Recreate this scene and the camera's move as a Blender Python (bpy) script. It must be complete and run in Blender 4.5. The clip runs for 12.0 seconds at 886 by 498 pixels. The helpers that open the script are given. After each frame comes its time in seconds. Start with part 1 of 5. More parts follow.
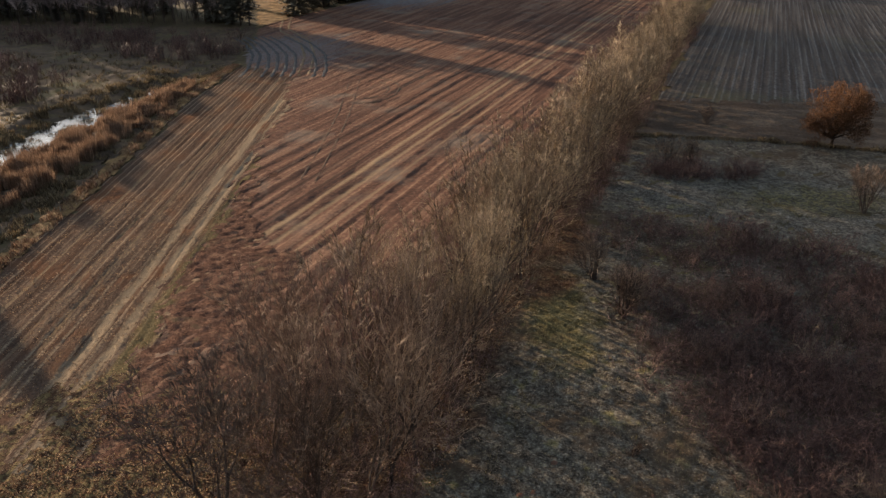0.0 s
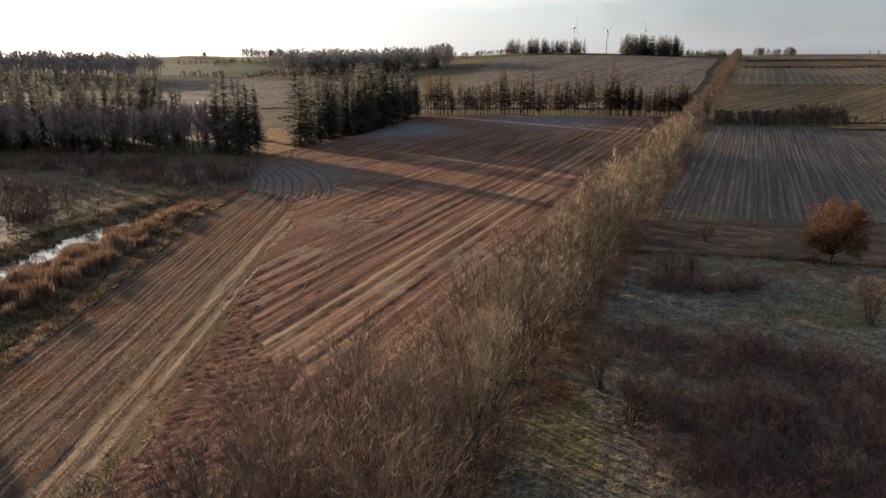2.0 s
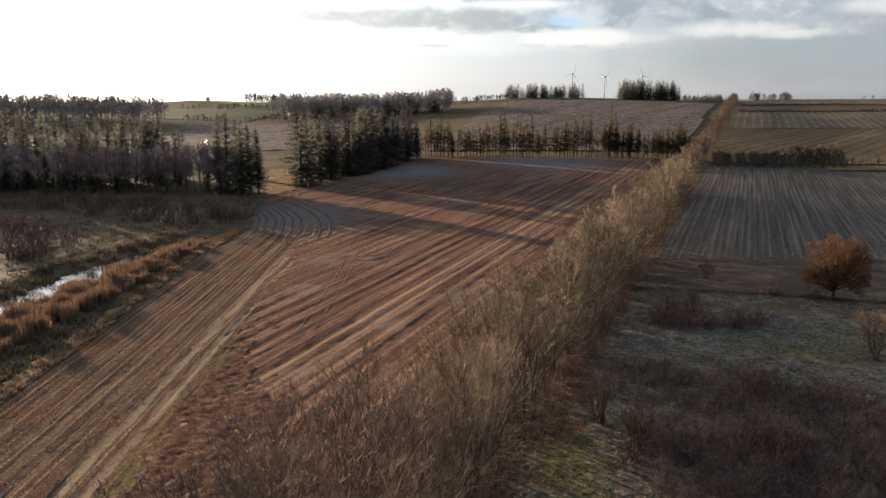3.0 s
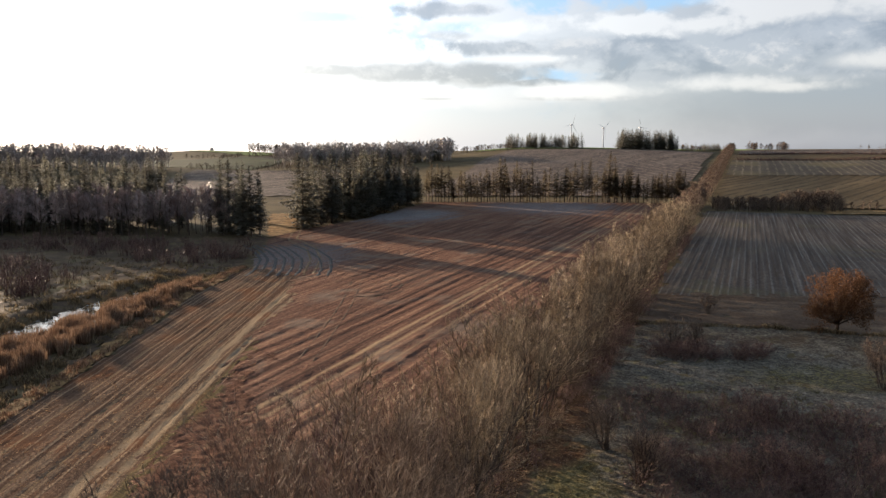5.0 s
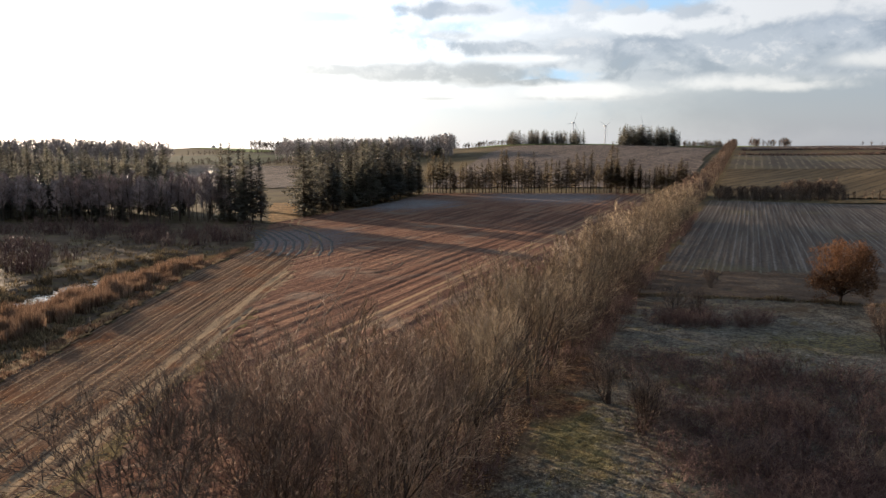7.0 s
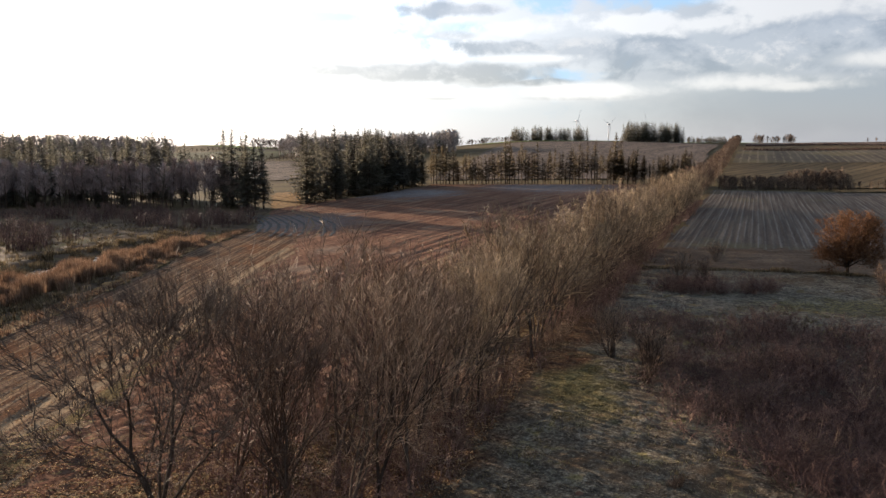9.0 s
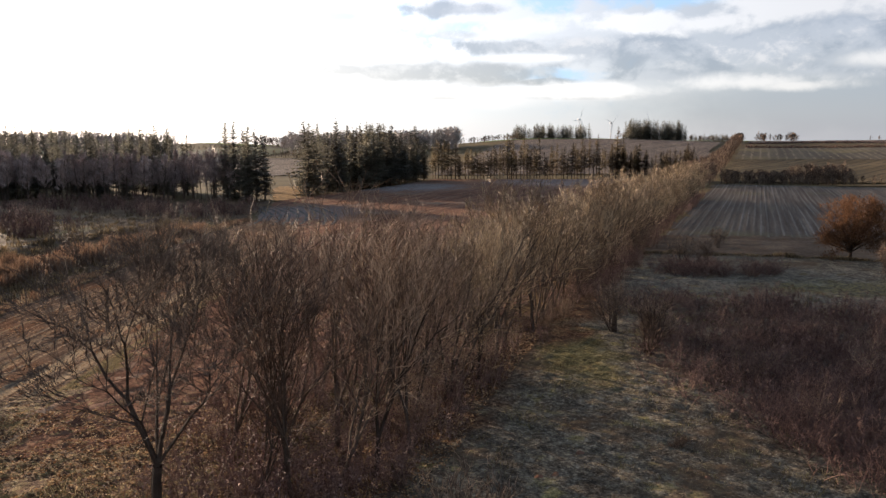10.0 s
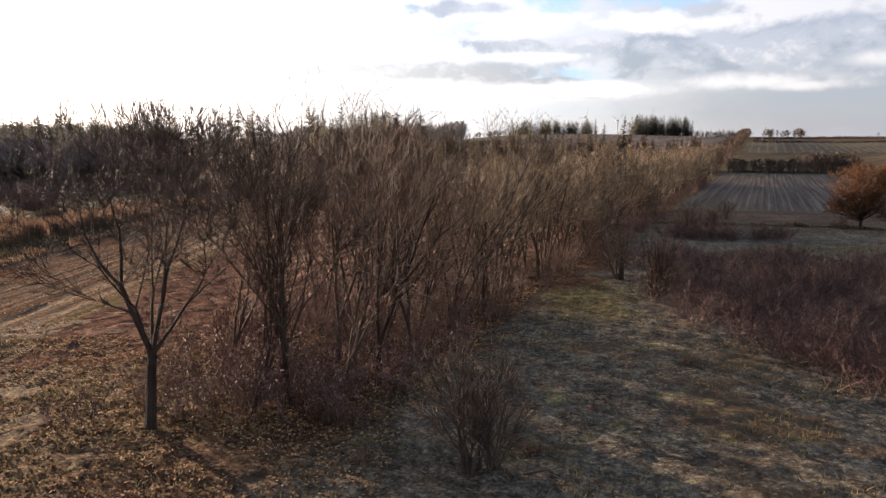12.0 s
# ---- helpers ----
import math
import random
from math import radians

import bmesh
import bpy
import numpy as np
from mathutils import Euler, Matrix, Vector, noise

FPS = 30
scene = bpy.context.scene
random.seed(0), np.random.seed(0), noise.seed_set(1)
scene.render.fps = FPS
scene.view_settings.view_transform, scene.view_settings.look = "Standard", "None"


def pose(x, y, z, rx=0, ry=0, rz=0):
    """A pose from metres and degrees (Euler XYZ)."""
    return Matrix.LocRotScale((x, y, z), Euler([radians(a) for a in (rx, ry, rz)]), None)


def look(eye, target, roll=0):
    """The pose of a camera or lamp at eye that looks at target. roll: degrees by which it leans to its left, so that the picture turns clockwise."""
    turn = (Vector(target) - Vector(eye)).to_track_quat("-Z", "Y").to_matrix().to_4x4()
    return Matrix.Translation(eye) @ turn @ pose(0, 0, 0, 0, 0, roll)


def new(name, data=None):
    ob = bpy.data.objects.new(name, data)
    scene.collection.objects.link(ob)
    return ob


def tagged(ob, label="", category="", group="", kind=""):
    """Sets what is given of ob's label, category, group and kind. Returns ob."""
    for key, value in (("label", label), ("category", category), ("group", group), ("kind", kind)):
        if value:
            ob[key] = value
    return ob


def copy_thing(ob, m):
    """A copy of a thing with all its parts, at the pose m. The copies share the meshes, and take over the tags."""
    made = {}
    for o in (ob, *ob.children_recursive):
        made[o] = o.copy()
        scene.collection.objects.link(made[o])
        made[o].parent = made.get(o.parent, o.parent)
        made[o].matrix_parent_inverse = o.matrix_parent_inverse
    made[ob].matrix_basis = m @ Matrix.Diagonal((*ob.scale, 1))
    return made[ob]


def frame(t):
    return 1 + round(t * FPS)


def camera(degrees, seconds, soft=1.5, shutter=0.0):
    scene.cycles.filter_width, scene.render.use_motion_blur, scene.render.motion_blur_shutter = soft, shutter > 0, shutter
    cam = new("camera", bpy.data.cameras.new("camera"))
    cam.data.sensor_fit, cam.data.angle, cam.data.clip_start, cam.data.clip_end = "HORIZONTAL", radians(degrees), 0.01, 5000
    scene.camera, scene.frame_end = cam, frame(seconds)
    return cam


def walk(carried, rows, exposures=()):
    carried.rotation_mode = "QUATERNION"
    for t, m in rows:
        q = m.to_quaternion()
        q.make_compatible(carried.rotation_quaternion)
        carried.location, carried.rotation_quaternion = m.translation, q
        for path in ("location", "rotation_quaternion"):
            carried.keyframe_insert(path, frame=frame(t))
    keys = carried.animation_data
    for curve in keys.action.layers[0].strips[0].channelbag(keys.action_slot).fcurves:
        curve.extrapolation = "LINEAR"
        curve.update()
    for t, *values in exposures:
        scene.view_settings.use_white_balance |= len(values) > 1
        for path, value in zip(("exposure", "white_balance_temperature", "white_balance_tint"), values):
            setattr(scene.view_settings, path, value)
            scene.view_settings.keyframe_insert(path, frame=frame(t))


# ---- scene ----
cam = camera(63.55, 12.0, 1.4)
# seconds, x, y, z, yaw, pitch, roll of a drone sinking beside the end of a tree belt
ROWS = [
    (0.0, 0.000, 0.000, 27.500, -0.415, -25.756, 0.0),
    (0.5, 0.019, -0.003, 27.055, -0.385, -21.544, -0.010),
    (1.0, 0.033, -0.017, 26.547, -0.342, -18.109, -0.023),
    (1.5, 0.048, -0.037, 25.991, -0.329, -16.391, -0.032),
    (2.0, 0.057, -0.048, 25.495, -0.308, -15.309, -0.028),
    (2.5, 0.065, -0.049, 25.053, -0.308, -13.913, -0.018),
    (3.0, 0.088, -0.050, 24.599, -0.291, -11.863, -0.010),
    (5.0, 0.141, -0.135, 22.446, -0.217, -7.856, -0.006),
    (5.5, 0.167, -0.165, 21.775, -0.207, -7.858, -0.009),
    (6.0, 0.188, -0.216, 20.780, -0.190, -7.890, -0.021),
    (6.5, 0.221, -0.244, 19.830, -0.153, -7.872, -0.034),
    (7.0, 0.240, -0.232, 18.871, -0.076, -7.877, -0.044),
    (9.0, 0.344, -0.069, 15.231, 0.200, -7.868, -0.088),
    (9.5, 0.398, -0.078, 14.351, 0.260, -7.880, -0.071),
    (10.0, 0.414, -0.080, 13.343, 0.356, -7.909, -0.025),
    (10.5, 0.410, -0.043, 12.392, 0.432, -7.896, 0.022),
    (11.0, 0.418, 0.020, 11.454, 0.541, -7.922, 0.069),
    (11.5, 0.454, 0.073, 10.540, 0.654, -7.947, 0.102),
    (12.0, 0.491, 0.120, 9.500, 0.783, -8.001, 0.137),
]
EXPOSURES = [(0.0, 2.12, 6350, 11), (5.0, 2.2, 6300, 12), (9.0, 2.25, 6300, 13), (12.0, 2.4, 6350, 18)]
walk(cam, [(t, pose(x, y, z, 0, 0, yaw) @ pose(0, 0, 0, 90 + pitch) @ pose(0, 0, 0, 0, 0, roll)) for t, x, y, z, yaw, pitch, roll in ROWS], EXPOSURES)

# ---------------------------------------------------------------- world and sun
SUN_AZ, SUN_EL = 45.0, 8.5  # degrees to the left of +y, above the horizon
SUN_DIR = Vector((-math.sin(radians(SUN_AZ)) * math.cos(radians(SUN_EL)), math.cos(radians(SUN_AZ)) * math.cos(radians(SUN_EL)), math.sin(radians(SUN_EL))))


class Nodes:
    """Short hand for node trees."""

    def __init__(self, tree):
        self.tree = tree
        tree.nodes.clear()

    def add(self, kind, **inputs):
        node = self.tree.nodes.new(kind)
        for key, value in inputs.items():
            self.put(node.inputs[int(key[1:])] if key[0] == "i" and key[1:].isdigit() else node.inputs[key.replace("_", " ")], value)
        return node

    def put(self, socket, value):
        if isinstance(value, bpy.types.NodeSocket):
            self.tree.links.new(value, socket)
        elif isinstance(value, bpy.types.Node):
            self.tree.links.new(value.outputs[0], socket)
        else:
            socket.default_value = value

    def math(self, op, a, b=0.0, c=0.0, clamp=False):
        node = self.tree.nodes.new("ShaderNodeMath")
        node.operation, node.use_clamp = op, clamp
        for socket, value in zip(node.inputs, (a, b, c)):
            self.put(socket, value)
        return node.outputs[0]

    def vec(self, op, a, b=(0, 0, 0), scale=1.0):
        node = self.tree.nodes.new("ShaderNodeVectorMath")
        node.operation = op
        self.put(node.inputs[0], a), self.put(node.inputs[1], b)
        if op == "SCALE":
            self.put(node.inputs["Scale"], scale)
        return node.outputs["Value"] if op in ("DOT_PRODUCT", "LENGTH") else node.outputs[0]

    def mix(self, a, b, fac, blend="MIX"):
        node = self.tree.nodes.new("ShaderNodeMix")
        node.data_type, node.blend_type = "RGBA", blend
        self.put(node.inputs[0], fac), self.put(node.inputs[6], a), self.put(node.inputs[7], b)
        return node.outputs[2]

    def noise(self, vector, scale, detail=4.0, rough=0.55, distortion=0.0):
        node = self.tree.nodes.new("ShaderNodeTexNoise")
        self.put(node.inputs["Vector"], vector)
        for key, value in (("Scale", scale), ("Detail", detail), ("Roughness", rough), ("Distortion", distortion)):
            self.put(node.inputs[key], value)
        return node.outputs[0]

    def ramp(self, fac, stops):
        node = self.tree.nodes.new("ShaderNodeValToRGB")
        self.put(node.inputs[0], fac)
        e = node.color_ramp.elements
        while len(e) < len(stops):
            e.new(0.5)
        for item, (at, col) in zip(e, stops):
            item.position = at
            item.color = (*col, 1) if isinstance(col, tuple) else (col, col, col, 1)
        return node.outputs[0]

    def smooth(self, x, lo, hi):
        node = self.tree.nodes.new("ShaderNodeMapRange")
        node.interpolation_type = "SMOOTHSTEP"
        for key, value in (("Value", x), ("From Min", lo), ("From Max", hi)):
            self.put(node.inputs[key], value)
        return node.outputs[0]


def build_world():
    world = bpy.data.worlds.new("winter_sky")
    world.use_nodes = True
    n = Nodes(world.node_tree)
    sky = n.add("ShaderNodeTexSky")
    sky.sky_type, sky.sun_disc = "NISHITA", False
    sky.sun_elevation, sky.sun_rotation = radians(SUN_EL), radians(-SUN_AZ)
    way = n.add("ShaderNodeTexCoord").outputs["Generated"]
    sep = n.add("ShaderNodeSeparateXYZ", Vector=way)
    x, y, z = sep.outputs
    az = n.math("ARCTAN2", x, y)                       # to the right, radians
    el = n.math("ARCSINE", z)
    near_sun = n.vec("DOT_PRODUCT", way, tuple(SUN_DIR))
    glow = n.math("POWER", n.math("MAXIMUM", near_sun, 0.0), 9.0)
    halo = n.math("POWER", n.math("MAXIMUM", near_sun, 0.0), 60.0)
    # stratocumulus: stretched noise in bearing and height
    flat = n.add("ShaderNodeCombineXYZ", X=az, Y=n.math("MULTIPLY", el, 1.45), Z=0.37)
    fine = n.noise(flat, 19.0, 9.0, 0.62, 0.25)
    # the same clouds a little further towards the light, for the lit sides of their billows
    shift = n.add("ShaderNodeCombineXYZ", X=n.math("SUBTRACT", az, 0.006), Y=n.math("MULTIPLY_ADD", el, 1.45, 0.016), Z=0.37)
    puff = n.smooth(n.math("SUBTRACT", n.noise(shift, 19.0, 9.0, 0.62, 0.25), fine), -0.05, 0.16)
    heap = n.noise(flat, 12.0, 6.0, 0.55, 0.3)
    body = n.math("ADD", n.math("MULTIPLY", heap, 0.55), n.math("MULTIPLY", fine, 0.45))

    def bank(cx, cy, wx, wy, soft=0.34, torn=5.5):
        """A soft cloud bank round one bearing and height, in degrees."""
        dx = n.math("DIVIDE", n.math("SUBTRACT", az, radians(cx)), radians(wx))
        dy = n.math("DIVIDE", n.math("SUBTRACT", el, radians(cy)), radians(wy))
        d = n.math("SQRT", n.math("ADD", n.math("MULTIPLY", dx, dx), n.math("MULTIPLY", dy, dy)))
        d = n.math("ADD", d, n.math("MULTIPLY", n.math("SUBTRACT", body, 0.5), torn * 1.7))
        return n.smooth(d, 1.0 + soft * 0.8, 1.0 - soft * 0.8)

    def joined(specs):
        out = None
        for spec in specs:
            b = bank(*spec)
            out = b if out is None else n.math("MAXIMUM", out, b)
        return out

    streak = joined(((-9.0, 6.1, 4.6, 0.50, 0.5, 1.4), (-3.0, 5.95, 5.2, 0.80, 0.45, 1.6), (3.2, 5.75, 4.6, 0.85, 0.45, 1.6), (7.2, 5.2, 2.4, 0.30, 0.5, 1.6)))
    mass = joined(((5.2, 7.9, 3.2, 0.55, 0.5, 3.4), (10.0, 7.5, 4.6, 1.2, 0.5, 2.6), (15.5, 7.5, 5.0, 1.55, 0.5, 2.6), (16.5, 5.5, 3.2, 0.7, 0.5, 2.6), (23.0, 7.1, 7.5, 1.7, 0.5, 2.2), (31.0, 7.8, 8.0, 2.2, 0.5, 2.0), (29.0, 5.6, 7.0, 0.9, 0.6, 2.4), (1.6, 10.6, 3.2, 0.5, 0.5, 3.0), (35, 24, 60, 4.0), (-20, 30, 50, 4.0)))
    wisps = joined(((10.6, 4.0, 3.6, 0.16, 0.7, 1.6), (-0.5, 4.0, 1.8, 0.12, 0.7, 1.2), (-12.5, 3.4, 4.0, 0.35, 0.8, 1.6), (1.0, 8.8, 1.6, 0.3, 0.6, 3.0)))
    tops = joined(((13.8, 9.3, 4.0, 0.75, 0.5, 3.0), (20.0, 9.0, 3.0, 0.8, 0.5, 3.0), (25.0, 10.3, 5.2, 1.25, 0.5, 2.6), (31.0, 9.9, 4.0, 0.9, 0.6, 2.6), (22.0, 4.8, 5.0, 0.50, 0.9, 3.2), (25.5, 4.5, 3.0, 0.35, 0.9, 3.0), (12.0, 4.5, 5.5, 0.45, 0.9, 3.0), (31.0, 6.1, 2.6, 0.5, 0.9, 3.0), (5.5, 9.2, 3.6, 0.6, 0.7, 3.4), (7.6, 7.0, 3.0, 0.35, 0.7, 3.0)))
    low = bank(6, 1.8, 34, 1.7, 0.35, 0.7)
    far_low = bank(28, 2.9, 12, 1.9, 0.7, 0.8)
    blue = joined(((7.6, 11.3, 2.6, 0.8, 0.5, 3.0), (17.0, 11.6, 5.5, 1.3, 0.5, 2.4), (7.8, 5.7, 3.2, 0.5, 0.6, 2.4), (-10.0, 10.0, 4.2, 0.45, 0.8, 2.4), (2.2, 9.3, 2.2, 0.4, 0.8, 3.0), (20, 55, 120, 22, 0.8)))
    toward = n.smooth(near_sun, 0.25, 0.98)
    # a thin bright sheet, dimmer away from the sun
    veil = n.mix(n.mix((0.29, 0.32, 0.37, 1), (0.45, 0.51, 0.62, 1), n.smooth(el, 0.2, 0.7)), (0.95, 0.96, 0.98, 1), toward)
    veil = n.mix(veil, (0.30, 0.54, 0.80, 1), n.math("MULTIPLY", blue, 0.8))
    veil = n.mix(veil, n.mix((0.38, 0.42, 0.47, 1), (0.60, 0.68, 0.76, 1), toward), n.math("MULTIPLY", low, 0.85))
    veil = n.mix(veil, (0.27, 0.31, 0.38, 1), n.math("MULTIPLY", far_low, 0.95))
    grey = n.mix((0.23, 0.265, 0.335, 1), (0.40, 0.425, 0.48, 1), n.smooth(body, 0.42, 0.58))
    grey = n.mix(grey, (0.62, 0.61, 0.62, 1), n.math("MULTIPLY", n.math("MULTIPLY", puff, n.smooth(heap, 0.46, 0.60)), 0.9))
    clouds = n.mix(veil, grey, n.math("MULTIPLY", mass, 0.92))
    clouds = n.mix(clouds, n.mix((0.25, 0.27, 0.32, 1), (0.42, 0.43, 0.46, 1), puff), n.math("MULTIPLY", n.math("MAXIMUM", streak, n.math("MULTIPLY", wisps, 0.6)), 0.9))
    clouds = n.mix(clouds, n.mix((0.66, 0.65, 0.645, 1), (1.0, 1.0, 1.0, 1), toward), n.math("MULTIPLY", tops, 0.95))
    lit = n.math("ADD", n.math("MULTIPLY", glow, 1.6), n.math("MULTIPLY", halo, 5.0))
    hot = n.vec("SCALE", (1.0, 0.97, 0.90), scale=lit)
    total = n.vec("ADD", clouds, hot)
    total = n.vec("ADD", n.vec("SCALE", total, scale=0.23), n.vec("SCALE", sky.outputs[0], scale=0.01))
    below = n.smooth(z, -0.02, 0.0)
    total = n.mix((0.03, 0.028, 0.025, 1), total, below)
    back = n.add("ShaderNodeBackground", Color=total, Strength=1.0)
    out = n.add("ShaderNodeOutputWorld")
    n.put(out.inputs[0], back)
    scene.world = world


build_world()
sun = new("sun", bpy.data.lights.new("sun", "SUN"))
sun.data.energy, sun.data.angle, sun.data.color = 5.0, radians(0.6), (1.0, 0.77, 0.54)
sun.matrix_world = look((0, 0, 60), Vector((0, 0, 60)) - SUN_DIR)

# ---------------------------------------------------------------- materials


def material(name, stops, scale=1.0, grain=8.0, rough=0.8, bump=0.3, bump_at=20.0, stretch=None, per_object=0.0, per_island=0.0, spec=0.012, detail=5.0, through_light=0.0, patches=None, lines=None, rows=None, deep=0.05, frost=(), bands=()):
    """A weathered natural surface: two scales of noise through a colour ramp, with fine relief.
    stretch: (angle, along, across): streaks that run along that bearing. patches: (colour, scale, low, high) laid over."""
    m = bpy.data.materials.new(name)
    m.use_nodes = True
    n = Nodes(m.node_tree)
    place = n.add("ShaderNodeNewGeometry").outputs["Position"]
    if stretch:
        angle, along, across = stretch
        c, s = math.cos(radians(angle)), math.sin(radians(angle))
        u = n.vec("DOT_PRODUCT", place, (c, -s, 0))
        v = n.vec("DOT_PRODUCT", place, (s, c, 0))
        grid = n.add("ShaderNodeCombineXYZ", X=n.math("MULTIPLY", u, across), Y=n.math("MULTIPLY", v, along), Z=0.0).outputs[0]
    else:
        grid = place
    a = n.noise(grid, scale, detail, 0.6)
    b = n.noise(place, grain, 4.0, 0.6)
    f = n.math("ADD", n.math("MULTIPLY", a, 0.6), n.math("MULTIPLY", b, 0.4))
    if per_object:
        r = n.add("ShaderNodeObjectInfo").outputs["Random"]
        f = n.math("ADD", f, n.math("MULTIPLY", n.math("SUBTRACT", r, 0.5), per_object))
    if per_island:
        r = n.add("ShaderNodeNewGeometry").outputs["Random Per Island"]
        f = n.math("ADD", f, n.math("MULTIPLY", n.math("SUBTRACT", r, 0.5), per_island))
    colour = n.ramp(f, stops)
    for col, sc, lo, hi in patches or ():
        colour = n.mix(colour, (*col, 1), n.smooth(n.noise(place, sc, 5.0, 0.6, 0.3), lo, hi))
    if rows:
        bearing, gap, col, amount = rows
        u = n.vec("DOT_PRODUCT", place, (math.cos(radians(bearing)), -math.sin(radians(bearing)), 0))
        u = n.math("ADD", u, n.math("MULTIPLY", n.math("SUBTRACT", n.noise(place, 0.4, 3.0), 0.5), gap * 0.35))
        wave = n.math("SINE", n.math("MULTIPLY", u, 2 * math.pi / gap))
        thin = n.math("MULTIPLY", n.smooth(wave, 0.35, 0.95), n.smooth(n.noise(grid, 0.6, 3.0), 0.36, 0.60))
        colour = n.mix(colour, (*col, 1), n.math("MULTIPLY", n.math("MULTIPLY", thin, n.smooth(b, 0.3, 0.6)), amount))
    for bearing, at, half, col in bands:
        u = n.vec("DOT_PRODUCT", place, (math.cos(radians(bearing)), -math.sin(radians(bearing)), 0))
        away = n.math("ADD", n.math("ABSOLUTE", n.math("SUBTRACT", u, at)), n.math("MULTIPLY", n.math("SUBTRACT", n.noise(grid, 1.1, 4.0, 0.65), 0.5), half * 1.8))
        colour = n.mix(colour, (*col, 1), n.math("MULTIPLY", n.smooth(away, half * 1.3, half * 0.4), n.math("MULTIPLY_ADD", b, 0.8, 0.2)))
    for cx, cy, wide, col in frost:                     # rime that lies where the sun comes late
        away = n.vec("LENGTH", n.vec("MULTIPLY", n.vec("SUBTRACT", place, (cx, cy, 0.0)), (1.0, 0.8, 0.0)))
        away = n.math("ADD", away, n.math("MULTIPLY", n.math("SUBTRACT", a, 0.5), wide * 1.6))
        colour = n.mix(colour, (*col, 1), n.math("MULTIPLY", n.smooth(away, wide, wide * 0.35), n.smooth(b, 0.30, 0.62)))
    if lines:
        px = n.math("ADD", n.add("ShaderNodeSeparateXYZ", Vector=place).outputs[0], n.math("MULTIPLY", n.math("SUBTRACT", n.noise(n.vec("MULTIPLY", place, (0.0, 1.0, 0.0)), 0.05, 3.0), 0.5), 1.6))
        worn = n.noise(n.vec("MULTIPLY", place, (1.0, 0.15, 1.0)), 1.6, 4.0, 0.65)
        for at, half, col in lines:
            away = n.math("ADD", n.math("ABSOLUTE", n.math("SUBTRACT", px, at)), n.math("MULTIPLY", n.math("SUBTRACT", worn, 0.5), half * 2.2))
            colour = n.mix(colour, n.mix((*[c * 0.55 for c in col], 1), (*col, 1), b), n.math("MULTIPLY", n.smooth(away, half * 1.25, half * 0.45), 0.75))
    shader = n.add("ShaderNodeBsdfPrincipled", Base_Color=colour, Roughness=rough)
    shader.inputs["Specular IOR Level"].default_value = spec
    if bump:
        rel = n.add("ShaderNodeBump", Height=n.noise(place, bump_at, 4.0, 0.65), Strength=bump, Distance=deep)
        n.put(shader.inputs["Normal"], rel)
    if through_light:
        glow = n.add("ShaderNodeBsdfTranslucent", Color=colour)
        shader = n.add("ShaderNodeMixShader", i0=through_light, i1=shader.outputs[0], i2=glow.outputs[0])
    out = n.add("ShaderNodeOutputMaterial")
    n.put(out.inputs[0], shader)
    return m


BELT = 23.3  # bearing of the tree belt, degrees to the right of +y
M_GROUND = material("meadow_earth", [(0.3, (0.034, 0.026, 0.016)), (0.5, (0.064, 0.049, 0.027)), (0.7, (0.105, 0.083, 0.043))], 0.05, 1.3)
# dark bands: shade in the deep ruts, put into the soil colour
M_PLOUGH = material("ploughed_soil", [(0.34, (0.038, 0.025, 0.021)), (0.5, (0.090, 0.048, 0.033)), (0.66, (0.155, 0.093, 0.063))], 0.6, 2.5, stretch=(BELT, 0.05, 1.0), spec=0.003, bump=1.0, bump_at=6.5, deep=0.11, rows=(BELT, 0.95, (0.17, 0.105, 0.068), 0.95), frost=[(-33, 152, 19, (0.110, 0.102, 0.100)), (-14, 238, 26, (0.14, 0.135, 0.135)), (40, 270, 34, (0.12, 0.112, 0.112))], bands=[(BELT, -38.6, 0.42, (0.19, 0.14, 0.085)), (BELT, -36.8, 0.38, (0.18, 0.13, 0.08)), (BELT, -34.0, 0.25, (0.17, 0.12, 0.075)), (BELT, -40.4, 0.26, (0.030, 0.019, 0.016)), (BELT, -42.6, 0.26, (0.032, 0.020, 0.017)), (BELT, -44.4, 0.28, (0.030, 0.019, 0.016)), (BELT, -47.0, 0.3, (0.032, 0.020, 0.017))], patches=[((0.115, 0.086, 0.066), 0.09, 0.52, 0.70)])
M_ROUGH = material("rough_red_headland", [(0.36, (0.030, 0.018, 0.014)), (0.5, (0.075, 0.042, 0.030)), (0.66, (0.146, 0.090, 0.059))], 1.1, 5.0, spec=0, bump=1.0, bump_at=6.0, deep=0.16, patches=[((0.085, 0.060, 0.038), 0.5, 0.56, 0.68)])
STRAW, MOSS = (0.25, 0.19, 0.125), (0.115, 0.092, 0.045)
M_STUBBLE = material("maize_stubble", [(0.36, (0.029, 0.019, 0.014)), (0.5, (0.066, 0.044, 0.032)), (0.66, (0.131, 0.097, 0.068))], 0.9, 5.5, stretch=(0, 0.03, 1.7), bump=1.0, bump_at=7.5, deep=0.11, rows=(0, 0.72, (0.20, 0.148, 0.098), 0.85), spec=0.0, patches=[((0.085, 0.045, 0.027), 0.12, 0.48, 0.66)],
                     lines=[(-24.4, 0.5, STRAW), (-22.6, 0.5, STRAW), (-21.0, 0.9, MOSS), (-27.6, 0.16, (0.15, 0.11, 0.07)), (-29.4, 0.15, (0.14, 0.10, 0.065)), (-33.0, 0.14, (0.15, 0.11, 0.07))])
